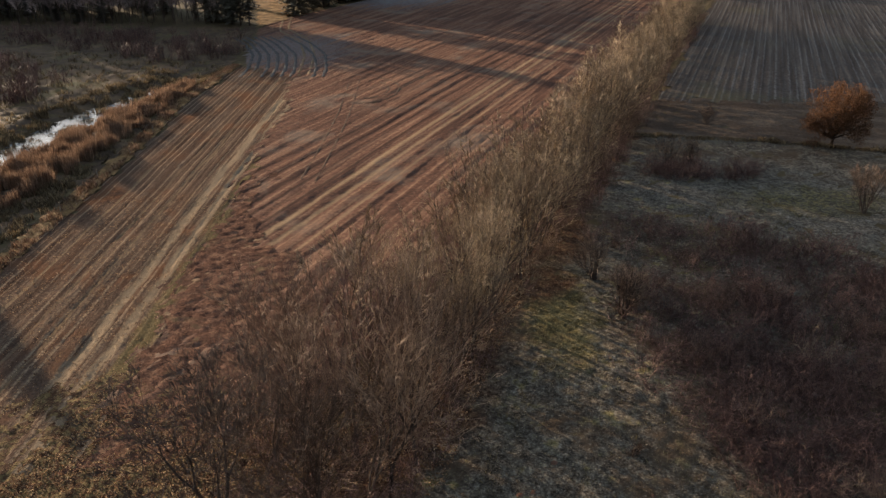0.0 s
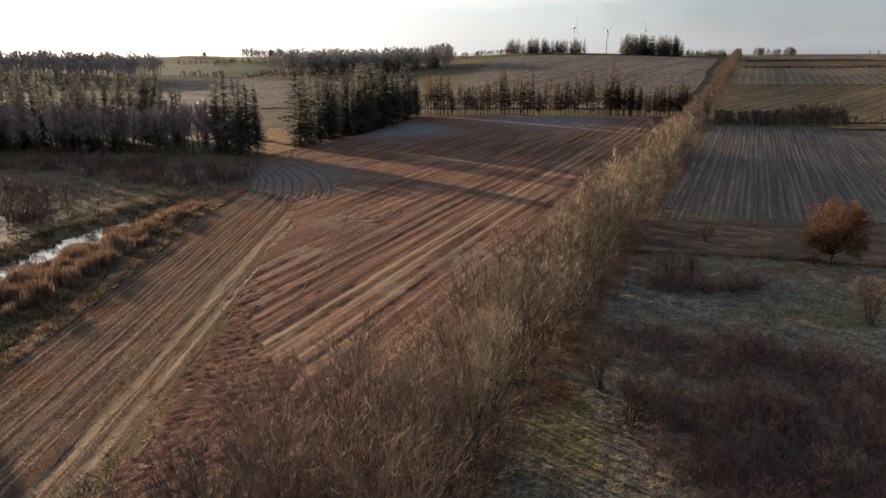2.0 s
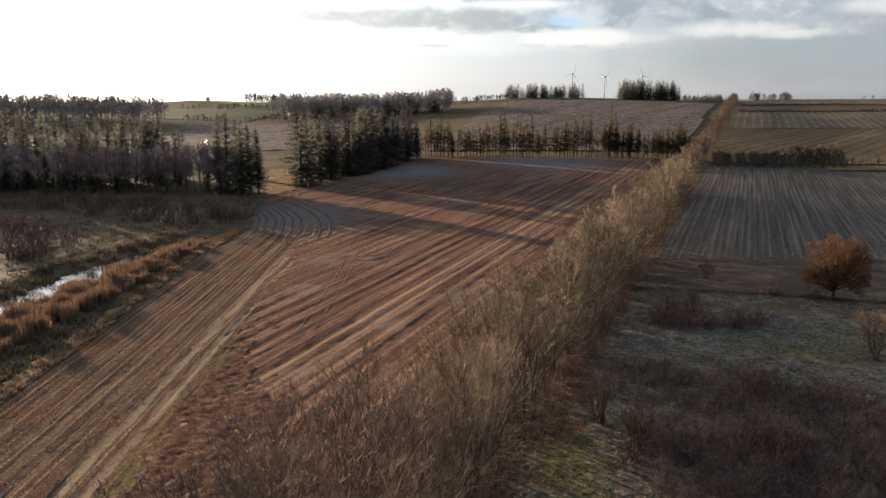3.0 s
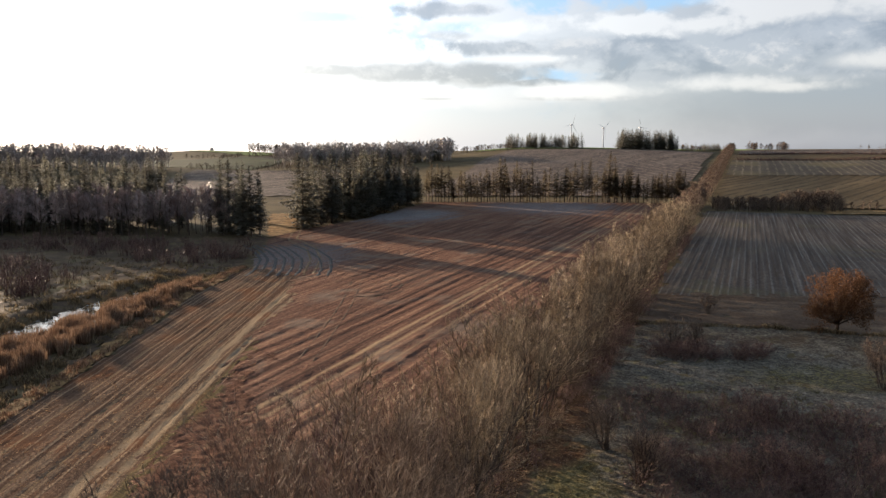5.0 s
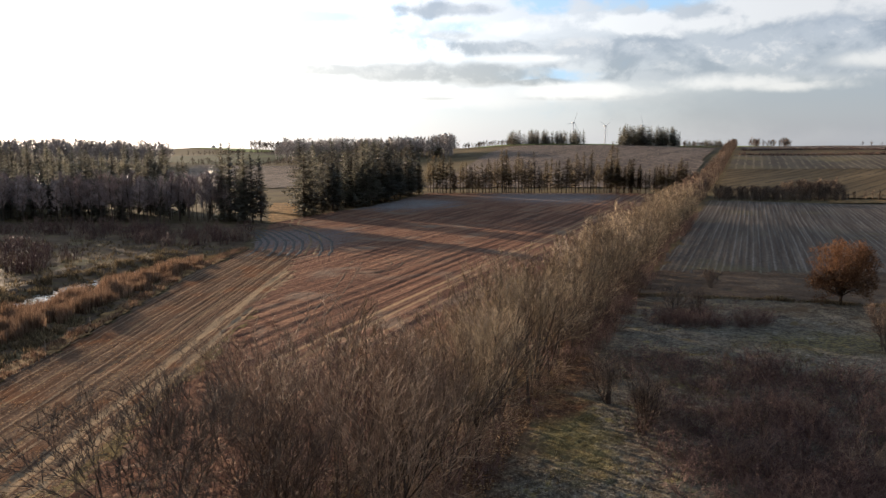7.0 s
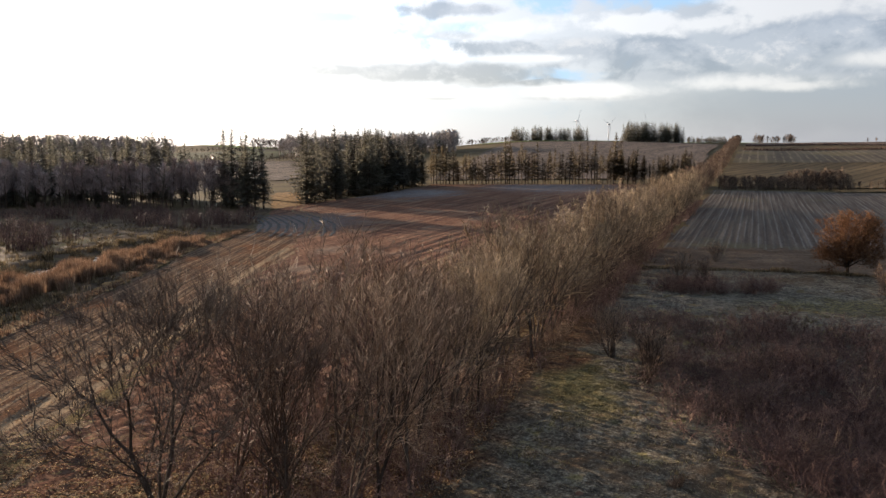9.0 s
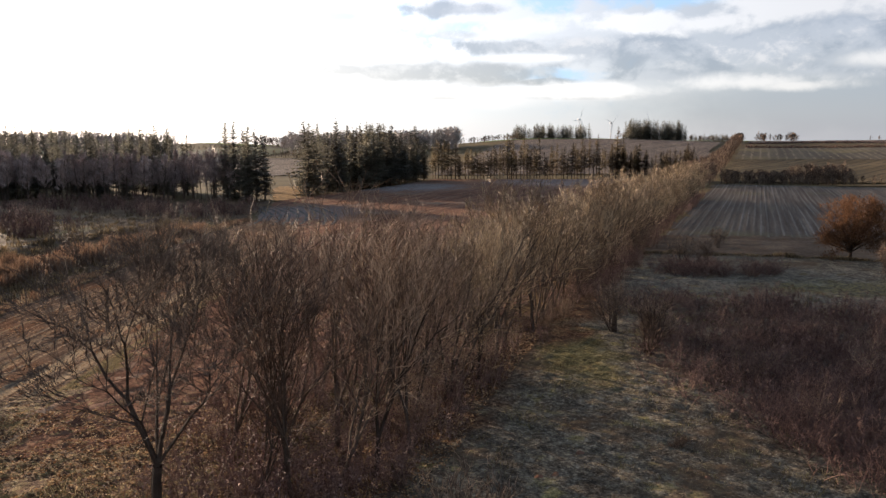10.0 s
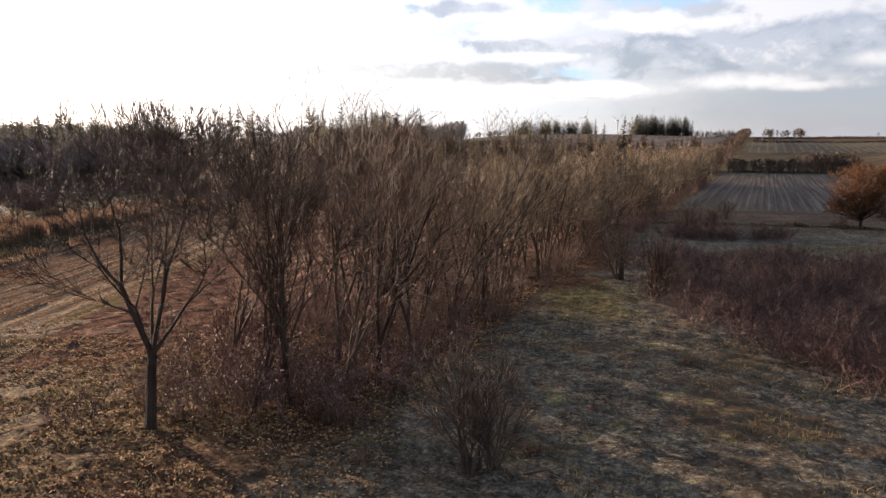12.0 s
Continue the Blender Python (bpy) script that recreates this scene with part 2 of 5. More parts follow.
M_TRACK = material("flattened_straw", [(0.3, (0.055, 0.040, 0.026)), (0.5, (0.115, 0.085, 0.053)), (0.7, (0.19, 0.145, 0.095))], 0.5, 4.0, stretch=(0, 0.15, 1.0), spec=0.005, bump=0.8, bump_at=6.0)
M_RIME = material("rimed_wheel_track", [(0.3, (0.031, 0.030, 0.029)), (0.5, (0.052, 0.050, 0.048)), (0.7, (0.077, 0.076, 0.074))], 0.6, 4.0, bump=0.8, bump_at=6.0)
M_TREAD = material("trodden_pale_soil", [(0.3, (0.049, 0.032, 0.023)), (0.5, (0.078, 0.054, 0.037)), (0.7, (0.110, 0.078, 0.055))], 0.6, 4.0, bump=0.8, bump_at=6.0)
M_MARGIN = material("dry_margin_grass", [(0.34, (0.055, 0.034, 0.018)), (0.5, (0.138, 0.084, 0.038)), (0.66, (0.261, 0.171, 0.081))], 0.5, 3.0)
M_ROWS = material("frosted_row_crop", [(0.34, (0.026, 0.021, 0.018)), (0.5, (0.050, 0.042, 0.036)), (0.66, (0.095, 0.082, 0.070))], 0.8, 2.0, stretch=(BELT, 0.03, 1.2), spec=0.01, bump=0.6, bump_at=4.0, patches=[((0.06, 0.053, 0.034), 0.03, 0.54, 0.7)], rows=(BELT, 1.1, (0.13, 0.125, 0.12), 0.6))
M_MARSH = material("wet_meadow", [(0.32, (0.025, 0.017, 0.014)), (0.5, (0.057, 0.041, 0.028)), (0.7, (0.120, 0.081, 0.048))], 0.16, 1.6, patches=[((0.062, 0.056, 0.027), 0.07, 0.58, 0.68)], rough=0.7, spec=0.01)


def rough_grass_material():
    """Pasture that turns from leaf litter by the belt and the headland to frosted turf."""
    m = bpy.data.materials.new("rough_grass")
    m.use_nodes = True
    n = Nodes(m.node_tree)
    place = n.add("ShaderNodeNewGeometry").outputs["Position"]
    big, mid, fine, tiny = n.noise(place, 0.13, 5.0, 0.6), n.noise(place, 0.55, 5.0, 0.62), n.noise(place, 2.6, 5.0, 0.65), n.noise(place, 7.0, 5.0, 0.7)
    f = n.math("ADD", n.math("MULTIPLY", mid, 0.22), n.math("MULTIPLY", n.math("ADD", fine, tiny), 0.39))
    turf = n.ramp(f, [(0.42, (0.025, 0.020, 0.015)), (0.48, (0.056, 0.046, 0.035)), (0.54, (0.098, 0.083, 0.062)), (0.62, (0.205, 0.182, 0.145))])
    moss = n.ramp(f, [(0.40, (0.026, 0.022, 0.010)), (0.5, (0.080, 0.066, 0.028)), (0.62, (0.19, 0.155, 0.066))])
    litter = n.ramp(f, [(0.40, (0.018, 0.010, 0.007)), (0.5, (0.052, 0.029, 0.018)), (0.62, (0.135, 0.082, 0.044))])
    dead = n.ramp(f, [(0.34, (0.025, 0.017, 0.012)), (0.5, (0.06, 0.042, 0.028)), (0.7, (0.12, 0.09, 0.055))])
    across = n.math("ADD", n.vec("DOT_PRODUCT", place, (0.919, -0.395, 0.0)), n.math("MULTIPLY", n.math("SUBTRACT", big, 0.5), 14.0))
    spot = n.vec("LENGTH", n.vec("MULTIPLY", n.vec("SUBTRACT", place, (8.8, 47.0, 0.0)), (1.6, 0.55, 0.0)))
    green = n.math("MAXIMUM", n.smooth(n.math("ADD", spot, n.math("MULTIPLY", n.math("SUBTRACT", mid, 0.5), 12.0)), 6.0, 2.0), n.math("MULTIPLY", n.smooth(mid, 0.57, 0.68), n.smooth(across, 6.0, -4.0)))
    strew = n.vec("LENGTH", n.vec("MULTIPLY", n.vec("SUBTRACT", place, (39.0, 68.0, 0.0)), (0.45, 1.0, 0.0)))
    green = n.math("MAXIMUM", green, n.math("MULTIPLY", n.smooth(n.math("ADD", strew, n.math("MULTIPLY", n.math("SUBTRACT", mid, 0.5), 9.0)), 5.5, 1.5), n.smooth(fine, 0.40, 0.56)))
    flat = n.math("ADD", n.vec("DOT_PRODUCT", place, (0.42, 0.91, 0.0)), n.math("MULTIPLY", n.math("SUBTRACT", big, 0.5), 26.0))
    open_frost = n.math("MULTIPLY", n.smooth(flat, 66.0, 71.0), n.smooth(flat, 92.0, 84.0))
    pale = n.ramp(f, [(0.42, (0.030, 0.025, 0.019)), (0.48, (0.066, 0.056, 0.044)), (0.54, (0.106, 0.092, 0.073)), (0.62, (0.20, 0.180, 0.148))])
    colour = n.mix(n.mix(turf, pale, open_frost), dead, n.math("MULTIPLY", n.smooth(big, 0.50, 0.6), n.math("SUBTRACT", 1.0, open_frost)))
    colour = n.mix(colour, moss, n.math("MULTIPLY", green, 0.85))
    colour = n.mix(litter, colour, n.smooth(across, -13.2, -10.6))
    colour = n.mix(colour, moss, n.math("MULTIPLY", n.math("SUBTRACT", 1.0, n.smooth(across, -18.0, -14.0)), n.math("MULTIPLY", n.smooth(fine, 0.44, 0.58), 0.5)))
    clod = n.noise(place, 6.5, 5.0, 0.65, 0.3)          # frosted tips of the tussocks
    tips = n.math("MULTIPLY", n.smooth(clod, 0.55, 0.66), n.smooth(tiny, 0.40, 0.58))
    colour = n.mix(colour, n.mix((0.24, 0.205, 0.155, 1), (0.21, 0.175, 0.085, 1), n.smooth(mid, 0.42, 0.6)), n.math("MULTIPLY", tips, 0.62))
    shader = n.add("ShaderNodeBsdfPrincipled", Base_Color=colour, Roughness=0.85)
    shader.inputs["Specular IOR Level"].default_value = 0.006
    n.put(shader.inputs["Normal"], n.add("ShaderNodeBump", Height=n.math("ADD", n.math("MULTIPLY", clod, 0.7), n.math("MULTIPLY", tiny, 0.3)), Strength=1.0, Distance=0.13))
    n.put(n.add("ShaderNodeOutputMaterial").inputs[0], shader)
    return m


M_FROST = rough_grass_material()
M_DEAD = material("dead_brown_grass", [(0.34, (0.026, 0.018, 0.013)), (0.5, (0.055, 0.040, 0.029)), (0.66, (0.105, 0.080, 0.058))], 0.35, 3.0, stretch=(100, 0.25, 1.0), bump=0.8, bump_at=5.0)
M_GREEN = material("winter_green_field", [(0.3, (0.07, 0.085, 0.03)), (0.6, (0.14, 0.165, 0.06))], 0.02, 0.4)
M_PASTURE = material("dull_far_pasture", [(0.3, (0.026, 0.028, 0.016)), (0.5, (0.045, 0.047, 0.027)), (0.7, (0.068, 0.071, 0.038))], 0.02, 0.4, patches=[((0.045, 0.034, 0.026), 0.008, 0.52, 0.58)])
M_TAN = material("olive_tan_field", [(0.36, (0.032, 0.026, 0.020)), (0.5, (0.058, 0.048, 0.037)), (0.66, (0.095, 0.080, 0.056))], 0.05, 0.5, stretch=(BELT, 0.1, 1.0), patches=[((0.085, 0.070, 0.040), 0.012, 0.52, 0.62)], rows=(BELT, 5.0, (0.12, 0.10, 0.07), 1.3))
M_OLIVE = material("yellow_olive_field", [(0.36, (0.038, 0.028, 0.017)), (0.5, (0.069, 0.051, 0.029)), (0.66, (0.105, 0.077, 0.046))], 0.05, 0.5, stretch=(BELT + 18, 0.1, 1.0), rows=(BELT + 18, 6.0, (0.030, 0.025, 0.017), 1.6))
M_BROWN = material("brown_field", [(0.36, (0.030, 0.023, 0.020)), (0.5, (0.058, 0.045, 0.039)), (0.66, (0.098, 0.078, 0.065))], 0.08, 0.5, stretch=(BELT + 8, 0.08, 1.0), rows=(BELT + 30, 7.0, (0.19, 0.15, 0.11), 1.6))
M_BARK = material("grey_brown_bark", [(0.3, (0.028, 0.020, 0.016)), (0.5, (0.060, 0.045, 0.036)), (0.7, (0.11, 0.087, 0.07))], 1.5, 25.0, per_object=0.2, bump=0.6, bump_at=40.0)
M_TWIG = material("bare_twigs", [(0.2, (0.053, 0.037, 0.025)), (0.5, (0.154, 0.110, 0.069)), (0.8, (0.372, 0.282, 0.172))], 0.5, 6.0, per_object=0.25, per_island=0.55, bump=0, rough=0.65, spec=0.1)
M_TWIG_RED = material("red_brown_twigs", [(0.2, (0.048, 0.027, 0.023)), (0.5, (0.114, 0.069, 0.057)), (0.8, (0.213, 0.141, 0.117))], 0.5, 6.0, per_object=0.25, per_island=0.45, bump=0, rough=0.65, spec=0.04)
M_TWIG_BROWN = material("brown_twigs", [(0.2, (0.036, 0.023, 0.017)), (0.5, (0.103, 0.068, 0.048)), (0.8, (0.247, 0.177, 0.122))], 0.5, 6.0, per_object=0.35, per_island=0.55, bump=0, rough=0.65, spec=0.05)
M_BRAMBLE = material("dark_bramble_canes", [(0.25, (0.038, 0.020, 0.019)), (0.5, (0.087, 0.050, 0.041)), (0.75, (0.178, 0.111, 0.086))], 0.5, 6.0, per_object=0.3, per_island=0.4, bump=0, rough=0.65, spec=0.1)
M_SCRUB = material("dark_scrub_twigs", [(0.25, (0.032, 0.023, 0.019)), (0.5, (0.075, 0.056, 0.044)), (0.75, (0.16, 0.122, 0.092))], 0.2, 2.0, per_island=0.5, bump=0)
M_NEEDLE = material("spruce_needles", [(0.3, (0.052, 0.049, 0.042)), (0.5, (0.091, 0.087, 0.069)), (0.7, (0.143, 0.137, 0.107))], 0.4, 4.0, per_object=0.5, per_island=0.3, bump=0, rough=0.55, spec=0.15, through_light=0.5)
M_NEEDLE_BROWN = material("brownish_needles", [(0.3, (0.048, 0.038, 0.024)), (0.5, (0.090, 0.069, 0.044)), (0.7, (0.138, 0.113, 0.068))], 0.4, 4.0, per_object=0.4, per_island=0.3, bump=0, rough=0.55, spec=0.15, through_light=0.5)
M_OAKLEAF = material("dry_oak_leaves", [(0.25, (0.046, 0.026, 0.015)), (0.5, (0.090, 0.047, 0.026)), (0.75, (0.162, 0.087, 0.045))], 0.6, 5.0, per_island=0.4, bump=0, through_light=0.3)
M_LEAF = material("fallen_leaves", [(0.25, (0.07, 0.036, 0.02)), (0.5, (0.15, 0.088, 0.046)), (0.75, (0.27, 0.19, 0.11))], 0.6, 5.0, per_island=0.6, bump=0, through_light=0.2)
M_REED = material("dry_reed", [(0.25, (0.068, 0.039, 0.026)), (0.5, (0.143, 0.089, 0.058)), (0.75, (0.245, 0.167, 0.114))], 0.3, 3.0, per_island=0.5, bump=0, through_light=0.22)
M_GRASS = material("frosted_grass_blades", [(0.25, (0.045, 0.038, 0.020)), (0.5, (0.10, 0.082, 0.040)), (0.75, (0.20, 0.17, 0.095))], 0.3, 3.0, per_island=0.5, bump=0, through_light=0.15)
# paler grey than the near twigs, standing in for haze over far woods
M_FARWOOD = material("haze_paled_wood", [(0.3, (0.14, 0.115, 0.105)), (0.5, (0.23, 0.195, 0.175)), (0.7, (0.32, 0.28, 0.25))], 0.05, 0.5, per_island=0.25, per_object=0.3, bump=0, rough=0.6, spec=0.12)
M_ALDER = material("purple_brown_alder", [(0.3, (0.131, 0.094, 0.086)), (0.5, (0.225, 0.162, 0.146)), (0.7, (0.325, 0.246, 0.216))], 0.05, 0.5, per_island=0.3, per_object=0.4, bump=0, rough=0.5, spec=0.4)
M_SEDGE = material("dull_sedge", [(0.3, (0.05, 0.036, 0.021)), (0.5, (0.105, 0.078, 0.045)), (0.7, (0.19, 0.145, 0.085))], 0.2, 3.0, per_island=0.5, bump=0, through_light=0.2)
M_STEEL = material("grey_white_painted_steel", [(0.3, (0.30, 0.31, 0.33)), (0.7, (0.38, 0.39, 0.40))], 0.1, 1.0, rough=0.6, bump=0, spec=0.1)
M_STONE = material("grey_render", [(0.3, (0.30, 0.29, 0.28)), (0.7, (0.42, 0.40, 0.38))], 0.3, 2.0)
M_WOOD = material("weathered_post", [(0.3, (0.10, 0.08, 0.06)), (0.7, (0.22, 0.18, 0.14))], 3.0, 20.0)


def pond_material():
    m = bpy.data.materials.new("half_frozen_water")
    m.use_nodes = True
    n = Nodes(m.node_tree)
    place = n.add("ShaderNodeNewGeometry").outputs["Position"]
    ice = n.smooth(n.noise(place, 0.35, 6.0, 0.65, 0.4), 0.52, 0.66)
    colour = n.mix((0.02, 0.02, 0.018, 1), (0.13, 0.145, 0.16, 1), ice)
    shader = n.add("ShaderNodeBsdfPrincipled", Base_Color=colour, Roughness=n.math("MULTIPLY_ADD", ice, 0.3, 0.2))
    shader.inputs["Specular IOR Level"].default_value = 0.5
    n.put(shader.inputs["Normal"], n.add("ShaderNodeBump", Height=n.noise(place, 2.0, 3.0), Strength=0.15, Distance=0.03))
    out = n.add("ShaderNodeOutputMaterial")
    n.put(out.inputs[0], shader)
    return m


M_POND = pond_material()

# ---------------------------------------------------------------- the lie of the land
rng = random.Random(7)
bisect = lambda seq, v: int(np.searchsorted(seq, v))


def blend(x, knots):
    xs, ys = zip(*knots)
    return float(np.interp(x, xs, ys))


RIGHT_RISE = [(-600, 0), (0, 0), (100, 0.35), (190, 0.8), (290, 1.5), (400, 5.5), (550, 13.5), (700, 21.0), (800, 24.5), (950, 24.0), (1500, 18), (5000, 0)]
LEFT_RISE = [(-600, 0), (0, 0), (100, 0.2), (190, 0.6), (290, 1.2), (400, 2.5), (600, 7.0), (800, 13.0), (1000, 19.0), (1300, 19.0), (2000, 14), (5000, 0)]


POOL_LINE = [(55, -60), (80, -53.8), (105, -51.2), (118, -47.5), (135, -43)]
HILLS = [(-335, 570, 120, 60, 5.0), (-175, 730, 55, 90, 4.5), (-300, 930, 90, 90, 4.0), (-70, 650, 110, 60, 3.0), (-240, 640, 60, 60, -2.5)]


def land(x, y):
    """The height of the ground."""
    side = min(1.0, max(0.0, (x / max(60.0, abs(y) + 60.0) + 0.12) / 0.24))
    side = side * side * (3 - 2 * side)
    z = blend(y, RIGHT_RISE) * side + blend(y, LEFT_RISE) * (1 - side)
    z += (0.011 if x < 0 else -0.004) * max(-60.0, min(70.0, x)) * max(0.0, min(1.0, (300 - y) / 150))
    # rounded hills of the far left
    for hx, hy, wide, deep, tall in HILLS:
        z += tall * math.exp(-((x - hx) / wide) ** 2 - ((y - hy) / deep) ** 2)
    # the wet hollow beside the field
    if 50 < y < 145 and -80 < x < -30:
        d = math.hypot((x - blend(y, POOL_LINE)) / 6.5, (y - 99) / 47)
        z -= 1.15 * max(0.0, 1 - d * d)
    far = min(1.0, max(0.0, (y - 330) / 200))
    z += far * (2.6 * noise.noise((x / 170, y / 210, 0.3)) + 3.5 * noise.noise((x / 420, y / 500, 2.3)) * min(1.0, max(0.0, (y - 500) / 400)))
    z += 0.10 * noise.noise((x / 9, y / 9, 0.7)) + 0.5 * noise.noise((x / 60, y / 60, 1.7)) * min(1, abs(y) / 120)
    return z


def mesh_object(name, verts, faces, mat, parent=None, smooth=False):
    me = bpy.data.meshes.new(name)
    me.from_pydata(verts, [], faces)
    me.materials.append(mat)
    if smooth:
        me.polygons.foreach_set("use_smooth", [True] * len(me.polygons))
    ob = new(name, me)
    ob.parent = parent
    return ob


def axis(lo, hi, fine_lo, fine_hi, step, grow):
    out = list(np.arange(fine_lo, fine_hi + step / 2, step))
    s = step
    while out[-1] < hi:
        s *= grow
        out.append(out[-1] + s)
    s = step
    while out[0] > lo:
        s *= grow
        out.insert(0, out[0] - s)
    return out


def ground_sheet():
    xs, ys = axis(-3500, 3500, -130, 160, 2.5, 1.07), axis(-700, 4500, -10, 330, 2.5, 1.06)
    verts = [(x, y, land(x, y)) for y in ys for x in xs]
    w = len(xs)
    faces = [(j * w + i, j * w + i + 1, (j + 1) * w + i + 1, (j + 1) * w + i) for j in range(len(ys) - 1) for i in range(w - 1)]
    tagged(mesh_object("ground", verts, faces, M_GROUND, smooth=True), "brown winter meadow ground rolling to low hills", "ground", kind="structure")


def inside(x, y, poly):
    hit, k = False, len(poly) - 1
    for i in range(len(poly)):
        (xa, ya), (xb, yb) = poly[i], poly[k]
        if (ya > y) != (yb > y) and x < (xb - xa) * (y - ya) / (yb - ya) + xa:
            hit = not hit
        k = i
    return hit


def sheet(name, poly, mat, label, category, angle=0.0, du=1.0, dv=1.0, lift=0.05, relief=None, ragged=0.0, smooth=True):
    """A field laid on the land: a grid along a bearing, cut to a polygon with an uneven rim. relief(u, v, x, y) gives extra height."""
    c, s = math.cos(radians(angle)), math.sin(radians(angle))
    us, vs = [x * c - y * s for x, y in poly], [x * s + y * c for x, y in poly]
    nu, nv = int((max(us) - min(us)) / du) + 2, int((max(vs) - min(vs)) / dv) + 2
    u0, v0 = min(us) - du / 2, min(vs) - dv / 2
    index, verts, faces = {}, [], []

    def corner(i, j):
        if (i, j) not in index:
            u, v = u0 + i * du, v0 + j * dv
            x, y = u * c + v * s, -u * s + v * c
            index[i, j] = len(verts)
            verts.append((x, y, land(x, y) + lift + (relief(u, v, x, y) if relief else 0.0)))
        return index[i, j]

    for j in range(nv):
        for i in range(nu):
            u, v = u0 + (i + 0.5) * du, v0 + (j + 0.5) * dv
            x, y = u * c + v * s, -u * s + v * c
            if ragged:
                x, y = x + ragged * noise.noise((x / 2.1, y / 2.1, 3)) + ragged * noise.noise((x / 9, y / 9, 5)), y + ragged * noise.noise((x / 2.3, y / 2.3, 9))
            if inside(x, y, poly):
                faces.append((corner(i, j), corner(i + 1, j), corner(i + 1, j + 1), corner(i, j + 1)))
    return tagged(mesh_object(name, verts, faces, mat, smooth=smooth), label, category, kind="structure")


ground_sheet()


def belt_x(y):
    """The middle of the tree belt."""
    return -16.0 + 0.43 * y


RUTS = sorted([rng.uniform(-130, -50) for _ in range(60)] + [-49.2, -47.0, -44.4, -42.6, -40.4, -38.0, -35.6] + [-34.6 + 1.05 * i for i in range(60)])
LOOPS = [(-11.2, 116.5, 5.0, 0.55), (-11.2, 116.5, 3.3, 0.55)]  # turning circles: centre, radius, flatness


def rut(d):
    """The cross section of a wheel rut, d metres from its middle."""
    d = abs(d) / 0.30
    return 0.0 if d > 2.6 else -0.042 * math.exp(-d * d) + 0.018 * math.exp(-3 * (d - 1.6) ** 2)


def plough_relief(u, v, x, y):
    u2 = u + 0.35 * noise.noise((v / 30, u / 50, 0)) + 0.08 * noise.noise((v / 5, u / 9, 4))
    z = 0.055 * math.sin(u2 * 2.6) * (0.5 + noise.noise((u / 7, v / 25, 2)))
    near = y < 175
    i = bisect(RUTS, u2)
    for q in RUTS[max(0, i - 2):i + 2]:
        z += rut(u2 - q) * min(1.2, max(0.1, 0.6 + 1.6 * noise.noise((q * 1.7, v / 40, 8))))
    if near and x < 12:
        # tracks that swing off beside the stubble, and turning loops
        w = x + 0.7 * noise.noise((y / 25, 0, 3))
        side = min(1.0, max(0.0, (-6 - x) / 8))
        for q in (-18.6, -16.9, -14.6, -12.9):
            z += side * rut(w - q) * max(0.0, 0.55 + noise.noise((q, y / 14, 5)))
        for cx, cy, rad, squash in LOOPS:
            d = math.hypot(x - cx, (y - cy) * squash)
            z += 1.3 * rut(d - rad) * min(1.0, max(0.0, (x + 13.5) / 2))
    return z + 0.06 * noise.noise((x * 1.3, y * 1.3, 1)) + 0.06 * noise.noise((x * 3.1, y * 3.1, 6))


def stubble_relief(u, v, x, y):
    u2 = u + 0.25 * noise.noise((v / 30, 0, 0))
    ruts = sum(max(-0.09, 0.6 * rut(x + 0.4 * noise.noise((0, y / 20, 1)) - q)) for q in (-24.4, -22.6, -29.4, -27.6))
    return ruts + 0.03 * math.sin(u2 * 8.4) + 0.06 * noise.noise((u2 * 0.8, v / 30, 2)) + 0.05 * noise.noise((u2 * 2.2, v / 9, 7)) + 0.07 * noise.noise((x * 2.3, y * 2.3, 1))


def bank(u, v, x, y):
    return 0.25 * noise.noise((x / 1.3, y / 1.3, 4)) + 0.2 * noise.noise((x / 4, y / 4, 2))


def tussocks(u, v, x, y):
    return 0.16 * noise.noise((x / 0.9, y / 0.7, 1)) + 0.10 * noise.noise((x / 2.7, y / 2.2, 5))


def lumps(u, v, x, y):
    n = noise.noise((x / 0.45, y / 0.4, 3)) + 0.6 * noise.noise((x / 0.2, y / 0.2, 8))
    return 0.5 * tussocks(u, v, x, y) + 0.07 * n


def bog(u, v, x, y):
    return 0.36 * noise.noise((x / 1.3, y / 1.3, 1)) + 0.24 * noise.noise((x / 3.1, y / 4.5, 5))


def row_relief(u, v, x, y):
    return 0.02 * math.sin(u * 2 * math.pi / 1.1) + 0.04 * noise.noise((x * 2, y * 2, 1))


sheet("ploughed_field", [(-21, 34.5), (-21.5, 64), (-22.5, 94), (-26, 128), (-37, 138), (-43, 182), (-40, 196), (-30, 214), (-22, 228), (-15, 256), (-5, 296), (84, 281), (102, 282), (12, 72), (-1, 45), (-9, 33)], M_PLOUGH,
      "red-brown ploughed field with deep tractor ruts", "field", BELT, 0.33, 0.75, 0.09, plough_relief, 1.4)
sheet("stubble_field", [(-37, 30), (-36.5, 66), (-37.2, 86), (-38.5, 110), (-37.5, 137), (-25.2, 128), (-21.6, 94), (-20.6, 64), (-20.1, 30)], M_STUBBLE,
      "pale maize stubble field with long straw rows", "field", 0, 0.3, 0.8, 0.10, stubble_relief, 1.3)
sheet("headland", [(-20.5, 29), (-20.9, 60), (-20.6, 78), (-18.0, 66), (-15.0, 58), (-9.5, 50), (-4.5, 43), (-8.5, 37), (-12, 32)], M_ROUGH, "rough dark red-brown headland between stubble and belt", "field", 0, 0.24, 0.26, 0.13, lumps, 2.6)
